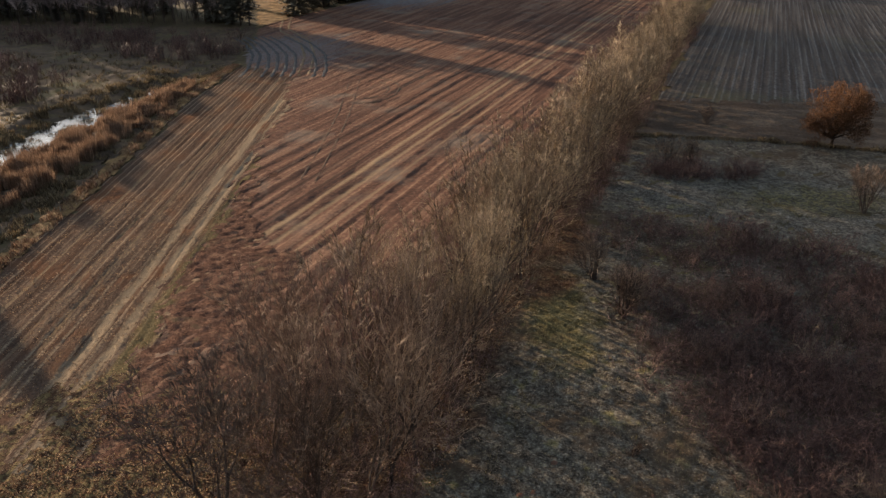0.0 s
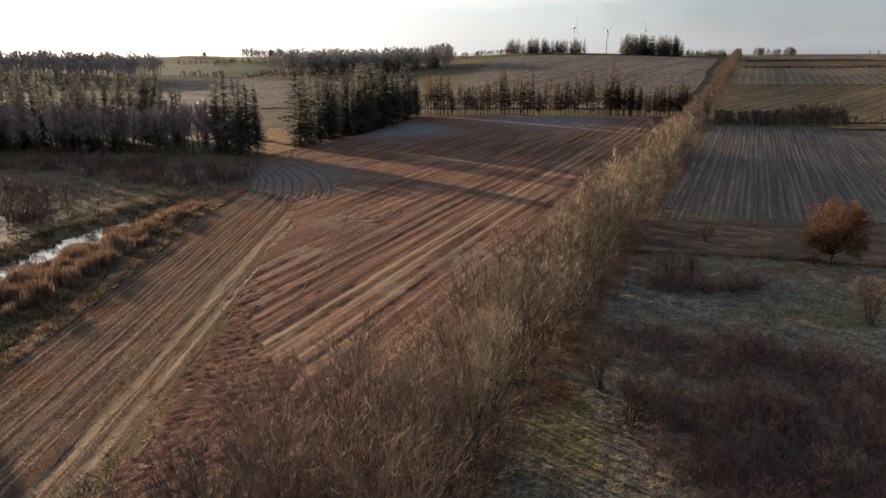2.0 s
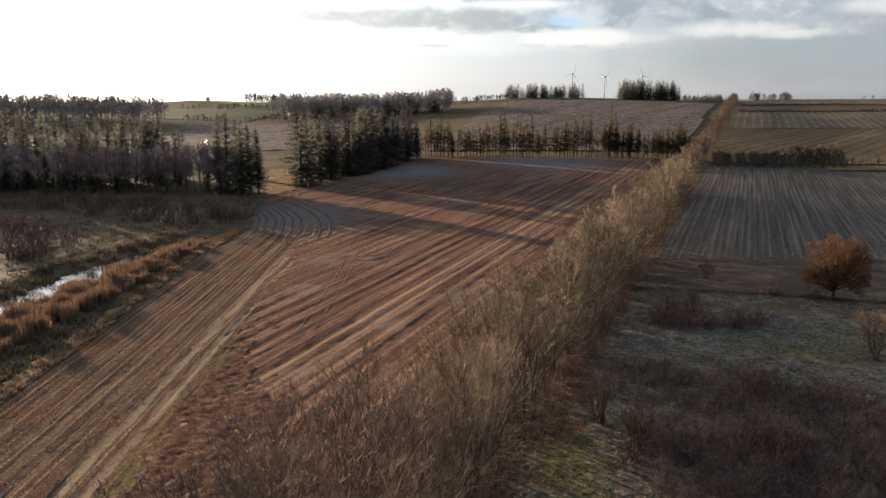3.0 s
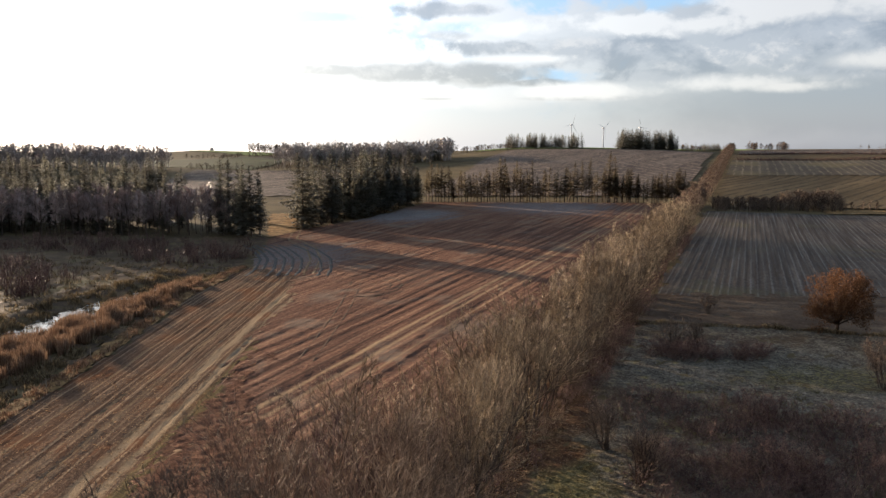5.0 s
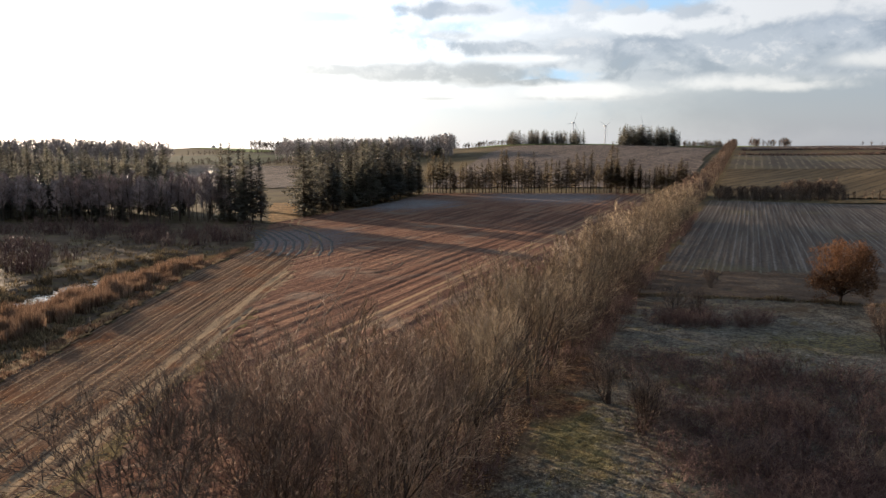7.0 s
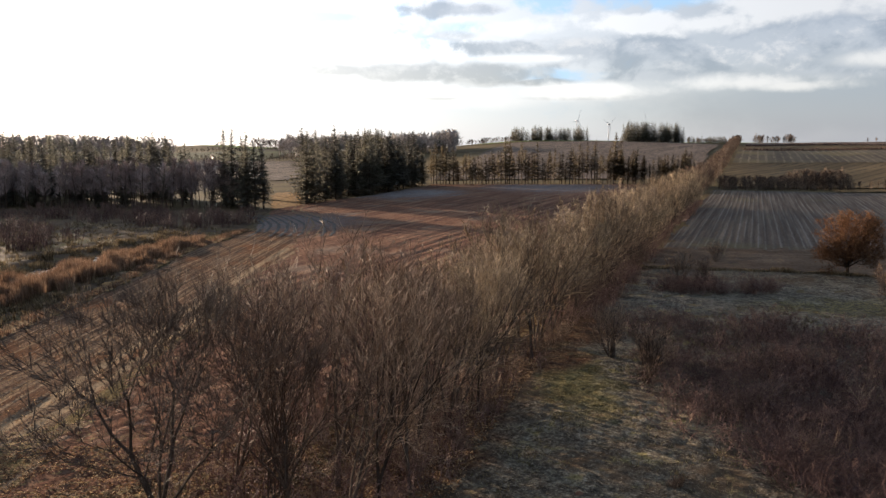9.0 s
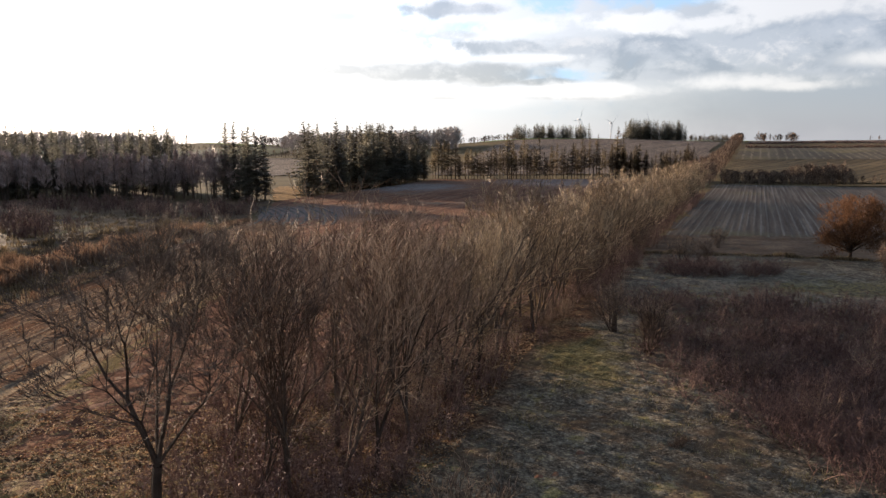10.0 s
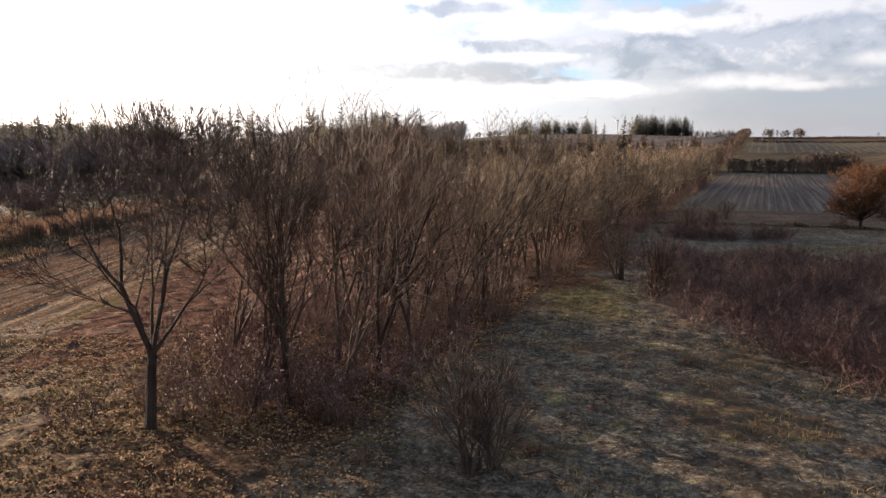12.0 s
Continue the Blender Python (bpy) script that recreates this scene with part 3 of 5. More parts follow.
sheet("grass_margin", [(-38.8, 34), (-38.3, 66), (-39.2, 86), (-40.6, 110), (-39.2, 139), (-37.5, 138), (-38.5, 110), (-37.2, 86), (-36.5, 66), (-36.6, 34)], M_MARGIN,
      "strip of tall dry golden grass at the field edge", "grass strip", 0, 0.4, 0.5, 0.16, tussocks, 0.5)
sheet("gap_grass", [(-44, 182), (-55, 228), (-58, 246), (-50, 246), (-46, 230), (-39, 194)], M_MARGIN, "sunlit dry grass in the gap between two stands", "grass strip", 0, 0.8, 0.8, 0.16, tussocks, 0.8)
sheet("wet_meadow", [(-130, 30), (-39, 30), (-39, 86), (-41, 110), (-39.5, 140), (-44, 182), (-130, 190)], M_MARSH, "dark boggy meadow with flattened dead grass", "meadow", 0, 0.9, 0.9, 0.06, bog, 0.6)
sheet("pasture", [(-70, -4), (-70, 34), (-37, 34), (-20, 39), (-9, 38), (-2, 49), (12, 77), (15, 68), (25, 91.5), (41, 88.5), (55, 84.5), (90, 77), (130, 70), (130, -6)], M_FROST, "shaded rough pasture with frost, moss and fallen leaves", "pasture", 0, 0.75, 0.75, 0.07, tussocks, 0.6)
sheet("near_turf", [(-30, 10), (24, 10), (27, 30), (21, 46), (14, 58), (4, 44), (-9, 38), (-22, 38), (-31, 33)], M_FROST, "lumpy leaf-strewn turf beside the belt's end", "grass", 0, 0.22, 0.24, 0.12, lumps, 1.2)
sheet("row_field", [(33.5, 108), (46, 108.7), (70, 107.2), (110, 105), (156, 102), (215, 240), (140, 232), (93, 250)], M_ROWS, "frosted row crop field with dark soil lines", "field", BELT, 0.275, 2.0, 0.10, row_relief, 1.6)
sheet("field_headland", [(24.5, 90.5), (25, 91), (41, 88), (55, 84), (90, 76), (130, 69), (158, 103), (110, 106.5), (70, 108.5), (46, 110), (33.5, 109.5)], M_DEAD, "brown grassy headland below the row crop", "headland", 10, 0.55, 0.55, 0.08, tussocks, 0.8)
sheet("dry_grass_strip", [(128, 238), (215, 232), (222, 248), (138, 252)], M_MARGIN, "strip of dry golden grass at the field end", "grass strip", 0, 1.5, 1.5, 0.3, tussocks, 2.0)
# far fields
sheet("slope_field", [(-8, 320), (100, 305), (262, 690), (240, 740), (70, 720), (30, 560)], M_BROWN, "brown stubble slope with curved rows", "field", BELT, 2.5, 4, 0.5)
sheet("striped_field", [(101, 262), (215, 255), (330, 418), (170, 430)], M_OLIVE, "yellow-olive stubble field with dark rows", "field", BELT, 2.0, 3, 0.5)
sheet("slope_field", [(171, 432), (331, 420), (405, 552), (226, 560)], M_TAN, "grey-brown winter field on the slope", "field", BELT, 2.5, 4, 0.5)
sheet("striped_field", [(228, 566), (407, 558), (455, 634), (262, 642)], M_OLIVE, "olive field between two dark hedges", "field", BELT, 2.5, 4, 0.5)
sheet("upper_field", [(272, 660), (425, 650), (520, 780), (322, 775)], M_BROWN, "brown winter field near the crest", "field", BELT, 2.5, 4, 0.6)
FAR = [("far_green_field", M_GREEN, "pale green winter crop on a far hill", [(-330, 930), (-190, 860), (-150, 960), (-300, 1060)]),
       ("far_green_field", M_GREEN, "narrow green field on a far hill", [(-210, 760), (-120, 700), (-90, 760), (-200, 840)]),
       ("far_brown_field", M_BROWN, "brown field beyond the spruce stand", [(-150, 330), (-20, 330), (-20, 560), (-190, 560)]),
       ("far_pasture", M_PASTURE, "dull grey-green pasture beyond the wood", [(-330, 600), (-150, 570), (-130, 700), (-320, 760)]),
       ("far_pasture", M_PASTURE, "dull pasture on the far hill", [(-560, 640), (-345, 600), (-340, 820), (-600, 860)]),
       ("crest_field", M_GREEN, "thin green field on the crest", [(40, 745), (330, 772), (420, 900), (30, 900)]),
       ("far_pasture", M_PASTURE, "dull pasture on the far rise", [(-150, 800), (-60, 790), (20, 900), (-120, 1000)])]
for name, mat, label, poly in FAR:
    sheet(name, poly, mat, label, "field", 20, 4, 5, 0.3 if poly[0][1] < 340 else 0.4)
POOL = -0.92
sheet("pond", [(-66, 58), (-52, 58), (-46, 84), (-44, 100), (-40.5, 118), (-40.5, 136), (-50, 132), (-56, 118), (-58, 100), (-61, 80)], M_POND, "half-frozen bog pool between sedge tussocks", "water", 0, 1.0, 1.0, 0.0, lambda u, v, x, y: POOL - land(x, y), 0.0)


def ribbon(name, points, width, mat, label, lift=0.16):
    """A worn strip along a line."""
    line = []
    for (xa, ya), (xb, yb) in zip(points, points[1:]):
        k = max(2, int(math.hypot(xb - xa, yb - ya) / 0.7))
        line += [(xa + (xb - xa) * i / k, ya + (yb - ya) * i / k) for i in range(k)]
    # round the corners
    for _ in range(12):
        line = [line[0]] + [((a[0] + 2 * b[0] + c[0]) / 4, (a[1] + 2 * b[1] + c[1]) / 4) for a, b, c in zip(line, line[1:], line[2:])] + [line[-1]]
    verts, faces = [], []
    for i, (x, y) in enumerate(line):
        xa, ya = line[max(0, i - 1)]
        xb, yb = line[min(len(line) - 1, i + 1)]
        d = math.hypot(xb - xa, yb - ya)
        px, py = (yb - ya) / d, -(xb - xa) / d
        for k, side in enumerate((-1, -0.4, 0.4, 1)):
            w = width / 2 * side * (1 + 0.5 * noise.noise((x * 0.7, y * 0.7, side)))
            gx, gy = x + px * w, y + py * w
            verts.append((gx, gy, land(gx, gy) + (lift if abs(side) < 1 else lift - 0.08) + 0.03 * noise.noise((gx * 2, gy * 2, 2))))
        if i:
            faces += [(4 * i - 4 + k, 4 * i - 3 + k, 4 * i + 1 + k, 4 * i + k) for k in range(3)]
    return tagged(mesh_object(name, verts, faces, mat, smooth=True), label, "track", kind="structure")


TRACK = [(-24.4, 30), (-24.2, 56), (-24.4, 75), (-24.2, 100), (-24.8, 128), (-26.6, 146), (-30.8, 164), (-38.0, 178), (-41, 200)]
for shift, wide in ((0.0, 0.7), (1.8, 0.7)):
    ribbon("wheel_track", [(x + shift, y + shift * (0.8 if y > 140 else 0)) for x, y in TRACK[4:]], wide, M_TRACK, "pale wheel track of flattened straw", 0.12)
for x0 in (-20.4, -22.2, -26.2, -27.9, -29.6, -31.3, -33.4, -35.0):
    wob = rng.uniform(-0.5, 0.5)
    ribbon("headland_track", [(x0 + 0.1, 127), (x0 - 0.2, 134), (x0 - 2.8 + wob, 148), (x0 - 7.4 + wob, 160), (x0 - 13.0 + 2 * wob, 170)], 0.75, M_RIME, "frosted wheel track curving across the headland", 0.15)
for cx, cy, rad, squash in LOOPS:
    turn = [(cx + rad * math.cos(a), cy + rad * math.sin(a) / squash) for a in [radians(-115 + 16 * i) for i in range(13)]]
    ribbon("turning_track", turn, 0.34, M_TREAD, "pale wheel track of a turning tractor", 0.10)
for x0 in (-14.6, -12.9):
    ribbon("turning_track", [(x0 - 0.6, 74), (x0, 90), (x0 + 0.1, 104), (x0 - 0.6, 124)], 0.30, M_TREAD, "pale straight wheel track across the furrows", 0.10)

# ---------------------------------------------------------------- growing things


class Wood:
    """Collects tapered tubes and leaf faces for one mesh."""

    def __init__(self):
        self.verts, self.faces = [], []

    def tube(self, pts, r0, r1, sides):
        base = len(self.verts)
        n = len(pts)
        side_dir = None
        for i, p in enumerate(pts):
            d = (pts[min(n - 1, i + 1)] - pts[max(0, i - 1)]).normalized()
            if side_dir is None:
                side_dir = d.orthogonal().normalized()
            a = (side_dir - d * side_dir.dot(d)).normalized()
            b = d.cross(a)
            if i == n - 1 and sides == 3:
                self.verts.append(tuple(p))
                break
            r = r0 + (r1 - r0) * i / (n - 1)
            for k in range(sides):
                t = 2 * math.pi * k / sides
                q = p + a * (r * math.cos(t)) + b * (r * math.sin(t))
                self.verts.append((q.x, q.y, q.z))
        for i in range(n - 1):
            lo, hi = base + i * sides, base + (i + 1) * sides
            for k in range(sides):
                k2 = (k + 1) % sides
                if i == n - 2 and sides == 3:
                    self.faces.append((lo + k, lo + k2, hi))
                else:
                    self.faces.append((lo + k, lo + k2, hi + k2, hi + k))

    def leaf(self, p, size, r, flat=0.0):
        a = Vector((r.gauss(0, 1), r.gauss(0, 1), r.gauss(0, 1) * (1 - flat))).normalized()
        b = a.orthogonal().normalized()
        b.rotate(Matrix.Rotation(r.uniform(0, 6.28), 3, a) if flat == 0 else Matrix.Rotation(r.uniform(-0.5, 0.5), 3, a))
        s = size * r.uniform(0.6, 1.3)
        i = len(self.verts)
        for q in (p - a * s, p - a * s * 0.1 + b * s * 0.5, p + a * s, p + a * s * 0.1 - b * s * 0.5):
            self.verts.append((q.x, q.y, q.z))
        self.faces.append((i, i + 1, i + 2, i + 3))

    def blade(self, p, tip, width, r):
        d = Vector((r.uniform(-1, 1), r.uniform(-1, 1), 0)).normalized() * width
        i = len(self.verts)
        mid = p.lerp(tip, 0.55) + Vector((0, 0, (tip - p).length * 0.08))
        for q in (p - d, p + d, mid + d * 0.7, mid - d * 0.7, tip):
            self.verts.append((q.x, q.y, q.z))
        self.faces += [(i, i + 1, i + 2, i + 3), (i + 3, i + 2, i + 4)]


def bough(r, start, way, length, segs, wander, lift):
    """A wandering line that turns upwards."""
    pts, d = [start], way.normalized()
    for _ in range(segs):
        d = (d + Vector((r.gauss(0, wander), r.gauss(0, wander), r.gauss(0, wander) + lift))).normalized()
        pts.append(pts[-1] + d * (length / segs))
    return pts


def off(r, d, lo, hi):
    """A direction that leaves d by some angle, degrees."""
    side = d.orthogonal().normalized()
    side.rotate(Matrix.Rotation(r.uniform(0, 2 * math.pi), 3, d))
    a = radians(r.uniform(lo, hi))
    return d * math.cos(a) + side * math.sin(a)


def along(pts, t):
    f = t * (len(pts) - 1)
    i = min(len(pts) - 2, int(f))
    return pts[i].lerp(pts[i + 1], f - i), (pts[i + 1] - pts[i]).normalized()


def bare_tree(seed, height, stems=2, lean=8.0, fork=0.05, first=0.3, n1=9, n2=5, n3=5, r0=0.11, spread=1.0, twig=0.012, leaves=0):
    """Trunk with limbs, and crown of twigs, of a leafless tree. fork: share of the height at which the stems part."""
    r = random.Random(seed)
    trunk, crown = Wood(), Wood()
    foot = Vector((0, 0, -0.15))
    start = foot
    up = Vector((0, 0, 1))
    if fork > 0.08:
        bole = bough(r, foot, up, height * fork, 4, 0.03, 0.1)
        trunk.tube(bole, r0 * 1.6, r0 * 1.15, 7)
        start = bole[-1]
    for s in range(stems):
        d = off(r, up, lean * 0.4, lean * 1.6)
        at = start if fork > 0.08 else foot + Vector((r.uniform(-0.25, 0.25), r.uniform(-0.25, 0.25), 0)) * (stems > 1)
        tall = (height * (1 - (fork if fork > 0.08 else 0))) * r.uniform(0.82, 1.0)
        stem = bough(r, at, d, tall, 9, 0.06, 0.035)
        trunk.tube(stem, r0 * r.uniform(0.8, 1.05), 0.012, 6)
        for i in range(n1):
            t = first + (0.97 - first) * ((i + r.random()) / n1)
            p, d1 = along(stem, t)
            l1 = height * 0.34 * spread * (1.15 - t) * r.uniform(0.7, 1.2) + 0.35
            limb = bough(r, p, off(r, d1, 28, 58), l1, 5, 0.10, 0.12)
            trunk.tube(limb, max(0.016, r0 * 0.42 * (1.1 - t)), 0.008, 4)
            for j in range(n2):
                t2 = 0.2 + 0.8 * ((j + r.random()) / n2)
                p2, d2 = along(limb, min(t2, 0.99))
                l2 = l1 * 0.5 * r.uniform(0.6, 1.2) * (1.2 - 0.6 * t2) + 0.15
                arm = bough(r, p2, off(r, d2, 20, 50), l2, 2, 0.12, 0.14)
                crown.tube(arm, twig * 1.3, twig * 0.5, 3)
                for k in range(n3):
                    p3, d3 = along(arm, min(0.99, 0.15 + 0.85 * r.random()))
                    tw = bough(r, p3, off(r, d3, 15, 48), (0.35 + 0.5 * l2) * r.uniform(0.5, 1.1), 1, 0.14, 0.10)
                    crown.tube(tw, twig * 0.85, 0.0, 3)
                    for _ in range(leaves):
                        crown.leaf(tw[-1] + Vector((r.gauss(0, 0.12), r.gauss(0, 0.12), r.gauss(0, 0.12))), 0.09, r)
    return trunk, crown


def forked_tree(seed, height, bole=0.28, limbs=3, lean=24.0, r0=0.17, levels=5, twig=0.011, fill=4, leaves=0, first=()):
    """A leafless tree whose trunk parts into limbs, each of which forks again and again. bole: share of bare trunk.
    first: (bearing, lean, length, girth) of the first limbs, degrees and shares, in place of a chance spread."""
    r = random.Random(seed)
    trunk, crown = Wood(), Wood()

    def grow(at, way, length, radius, level):
        line = bough(r, at, way, length, 4 if level else 5, 0.07, 0.03 if level else 0.08)
        end = radius * (0.74 if level else 0.82)
        (trunk if radius > 0.022 else crown).tube(line, radius, max(end, 0.006), 7 if level == 0 else 5 if level < 3 else 3)
        if level >= 1:
            for _ in range((0, fill, fill + 2, fill, fill - 1, max(1, fill - 3))[min(level, 5)]):
                p, d = along(line, r.uniform(0.25, 0.98))
                sprig = bough(r, p, off(r, d, 22, 50), height * r.uniform(0.05, 0.12), 2, 0.10, 0.16)
                crown.tube(sprig, twig * 1.1, twig * 0.5, 3)
                for _ in range(3):
                    q, e = along(sprig, r.uniform(0.2, 0.98))
                    crown.tube(bough(r, q, off(r, e, 18, 50), height * r.uniform(0.025, 0.065), 1, 0.1, 0.14), twig * 0.75, 0.0, 3)
                for _ in range(leaves):
                    crown.leaf(sprig[-1] + Vector((r.gauss(0, 0.22), r.gauss(0, 0.22), r.gauss(0, 0.2))), 0.10, r)
        if level >= levels:
            return
        parts = limbs if level == 0 else 2 if r.random() < 0.75 else 3
        turn = r.uniform(0, 6.28)
        tip, d = along(line, 0.995)
        side = d.orthogonal().normalized()
        if level == 0 and first:
            for bearing, tilt, share, girth in first:
                a, e = radians(bearing), radians(tilt)
                grow(tip, Vector((math.cos(a) * math.sin(e), math.sin(a) * math.sin(e), math.cos(e))), height * share, end * girth, 1)
            return
        for k in range(parts):
            out = side.copy()
            out.rotate(Matrix.Rotation(turn + 6.283 * (k + r.uniform(-0.2, 0.2)) / parts, 3, d))
            a = radians(lean * r.uniform(0.65, 1.25) if level < 2 else r.uniform(11, 27))
            share = r.uniform(0.82, 1.12)
            grow(tip, d * math.cos(a) + out * math.sin(a), height * (0.27, 0.24, 0.19, 0.14, 0.10, 0.08)[min(level, 5)] * share, end * r.uniform(0.62, 0.82), level + 1)
        if level == 0 and leaves:
            for k in range(8):
                p, d = along(line, r.uniform(0.6, 0.98))
                grow(p, off(r, d, 50, 78), height * r.uniform(0.22, 0.32), end * 0.5, 2)
        if level < 3 and r.random() < 0.75:
            p, d = along(line, r.uniform(0.45, 0.8))
            if level:
                grow(p, off(r, d, 40, 60), height * 0.15, end * 0.45, max(level + 1, 3))

    grow(Vector((0, 0, -0.2)), Vector((r.uniform(-0.08, 0.08), r.uniform(-0.08, 0.08), 1)), height * bole, r0, 0)
    return trunk, crown


def far_tree(seed, height, width, limbs=16, sprigs=90, girth=0.16, thick=0.09, first=0.22):
    """A leafless tree as it needs to be a few hundred metres off: a trunk, limbs and sprigs."""
    r = random.Random(seed)
    trunk, crown = Wood(), Wood()
    stem = bough(r, Vector((0, 0, -0.2)), Vector((0, 0, 1)), height * 0.9, 4, 0.05, 0.04)
    trunk.tube(stem, girth, 0.04, 5)
    for i in range(limbs):
        t = first + (0.97 - first) * (i + r.random()) / limbs
        p, d = along(stem, t)
        limb = bough(r, p, off(r, d, 25, 60), width * 0.62 * (1.25 - t) * r.uniform(0.7, 1.2), 2, 0.1, 0.12)
        trunk.tube(limb, girth * 0.4, 0.0, 3)
        for _ in range(sprigs // limbs):
            q, e = along(limb, r.uniform(0.2, 0.99))
            crown.tube(bough(r, q, off(r, e, 15, 60), height * r.uniform(0.07, 0.16), 1, 0.1, 0.1), thick, 0.0, 3)
    return trunk, crown


def bush(seed, height, width, stems=26, n2=7, n3=3, twig=0.012, arch=0.0, leaves=0, lean=(4, 34)):
    """Stems and twigs of a leafless thicket shrub. arch: how far the canes bend over."""
    r = random.Random(seed)
    stem_mesh, crown = Wood(), Wood()
    for s in range(stems):
        a, q = r.uniform(0, 6.28), math.sqrt(r.random()) * width * 0.45
        foot = Vector((math.cos(a) * q, math.sin(a) * q, -0.1))
        d = off(r, Vector((0, 0, 1)), *lean)
        cane = bough(r, foot, d, height * r.uniform(0.65, 1.1), 4, 0.12, 0.05 - arch)
        stem_mesh.tube(cane, twig * r.uniform(1.1, 2.0), 0.006, 3)
        for j in range(n2):
            p2, d2 = along(cane, r.uniform(0.25, 0.98))
            arm = bough(r, p2, off(r, d2, 20, 60), height * r.uniform(0.15, 0.34), 1, 0.15, 0.06 - arch)
            crown.tube(arm, twig * 0.9, twig * 0.4, 3)
            for k in range(n3):
                p3, d3 = along(arm, r.uniform(0.1, 0.98))
                crown.tube(bough(r, p3, off(r, d3, 20, 60), height * r.uniform(0.06, 0.16), 1, 0.1, 0.05), twig * 0.65, twig * 0.3, 3)
                for _ in range(leaves):
                    crown.leaf(p3 + Vector((r.gauss(0, 0.1), r.gauss(0, 0.1), r.gauss(0, 0.1))), 0.06, r)
    return stem_mesh, crown


def conifer(seed, height, width, clear=0.12, whorls=22, per=7, sparse=0.0, leafy=5):
    """Trunk, and crown of drooping sprays, of a spruce or fir. clear: share of bare trunk."""
    r = random.Random(seed)
    trunk, crown = Wood(), Wood()
    stem = bough(r, Vector((0, 0, -0.2)), Vector((0, 0, 1)), height, 6, 0.012, 0.05)
    trunk.tube(stem, height * 0.0115, 0.02, 6)
    for i in range(int(clear * 14)):
        p, d = along(stem, r.uniform(0.05, max(0.06, clear)))
        trunk.tube(bough(r, p, off(r, d, 70, 100), r.uniform(0.4, 1.3), 2, 0.1, -0.05), 0.03, 0.012, 3)
    lop = [r.uniform(0.7, 1.2) for _ in range(8)]
    for i in range(whorls):
        for k in range(per):
            if r.random() < sparse:
                continue
            t = clear + (0.985 - clear) * (i + r.uniform(-0.9, 0.9)) / whorls
            t = min(0.985, max(clear * 0.8, t))
            p, _ = along(stem, t)
            s = (t - clear) / (1 - clear)
            reach = width * 0.5 * max(0.0, 1.0 - s) ** 0.8 * (0.75 + 0.5 * min(1, max(0.0, s) * 6)) + 0.18
            a = 6.283 * (k + r.random()) / per
            l = reach * r.uniform(0.6, 1.15) * lop[int(a * 8 / 6.3) % 8]
            way = Vector((math.cos(a), math.sin(a), r.uniform(-0.35, 0.1) + 0.5 * s))
            arm = bough(r, p, way, l, 3, 0.05, -0.02)
            across = Vector((-math.sin(a), math.cos(a), 0))
            for q in range(leafy):
                f = (q + 0.6) / leafy
                c, _ = along(arm, min(0.99, f))
                w = l * 0.21 * (1.15 - f * 0.6) + 0.09
                i0 = len(crown.verts)
                tilt = Vector((0, 0, r.uniform(-0.35, 0.0) * w))
                out = (arm[-1] - arm[0]).normalized() * w * r.uniform(0.7, 1.4)
                left, right = across * w * r.uniform(0.6, 1.3), across * -w * r.uniform(0.6, 1.3)
                for v in (c - out * 0.3, c + left + tilt + out * 0.2, c + out + Vector((0, 0, r.uniform(-0.2, 0.1) * w)), c + right + tilt * r.uniform(0.5, 1.5) + out * 0.2):
                    crown.verts.append((v.x, v.y, v.z))
                crown.faces += [(i0, i0 + 1, i0 + 2), (i0, i0 + 2, i0 + 3)]
                # hanging fringe
                j0 = len(crown.verts)
                low = c + Vector((r.uniform(-.2, .2) * w, r.uniform(-.2, .2) * w, -w * r.uniform(0.5, 1.1)))
                for v in (c - out * 0.4, c + out * 0.5, low):
                    crown.verts.append((v.x, v.y, v.z))
                crown.faces.append((j0, j0 + 1, j0 + 2))
    return trunk, crown


class Kind:
    """A kind of plant: some shapes, each built once and copied from then on."""

    def __init__(self, name, label, category, group, shapes, wood_mat, crown_mat, parts=("trunk", "crown"), part_labels=("", "")):
        self.name, self.label, self.category, self.group = name, label, category, group
        self.shapes, self.mats, self.parts, self.part_labels = shapes, (wood_mat, crown_mat), parts, part_labels
        self.made = [None] * len(shapes)
        self.r = random.Random(len(name) * 17)

    def plant(self, x, y, size=1.0, turn=None, which=None, label="", wide=1.0, sink=0.0):
        i = self.r.randrange(len(self.shapes)) if which is None else which
        turn = self.r.uniform(0, 360) if turn is None else turn
        m = Matrix.Translation((x, y, land(x, y) - sink)) @ pose(0, 0, 0, 0, 0, turn) @ Matrix.Diagonal((size * wide, size * wide, size, 1))
        if self.made[i] is None:
            ob = new(self.name)
            ob.empty_display_size = 0.2
            tagged(ob, self.label, self.category, self.group)
            for part_name, shape, mat, text in zip(self.parts, self.shapes[i], self.mats, self.part_labels):
                if shape.faces:
                    p = mesh_object(part_name, shape.verts, shape.faces, mat, ob)
                    tagged(p, text)
            ob.matrix_basis = m
            self.made[i] = ob
        else:
            first = self.made[i]
            keep = first.scale.copy()
            first.scale = (1, 1, 1)
            ob = copy_thing(first, m)
            first.scale = keep
        if label:
            tagged(ob, label)
        return ob


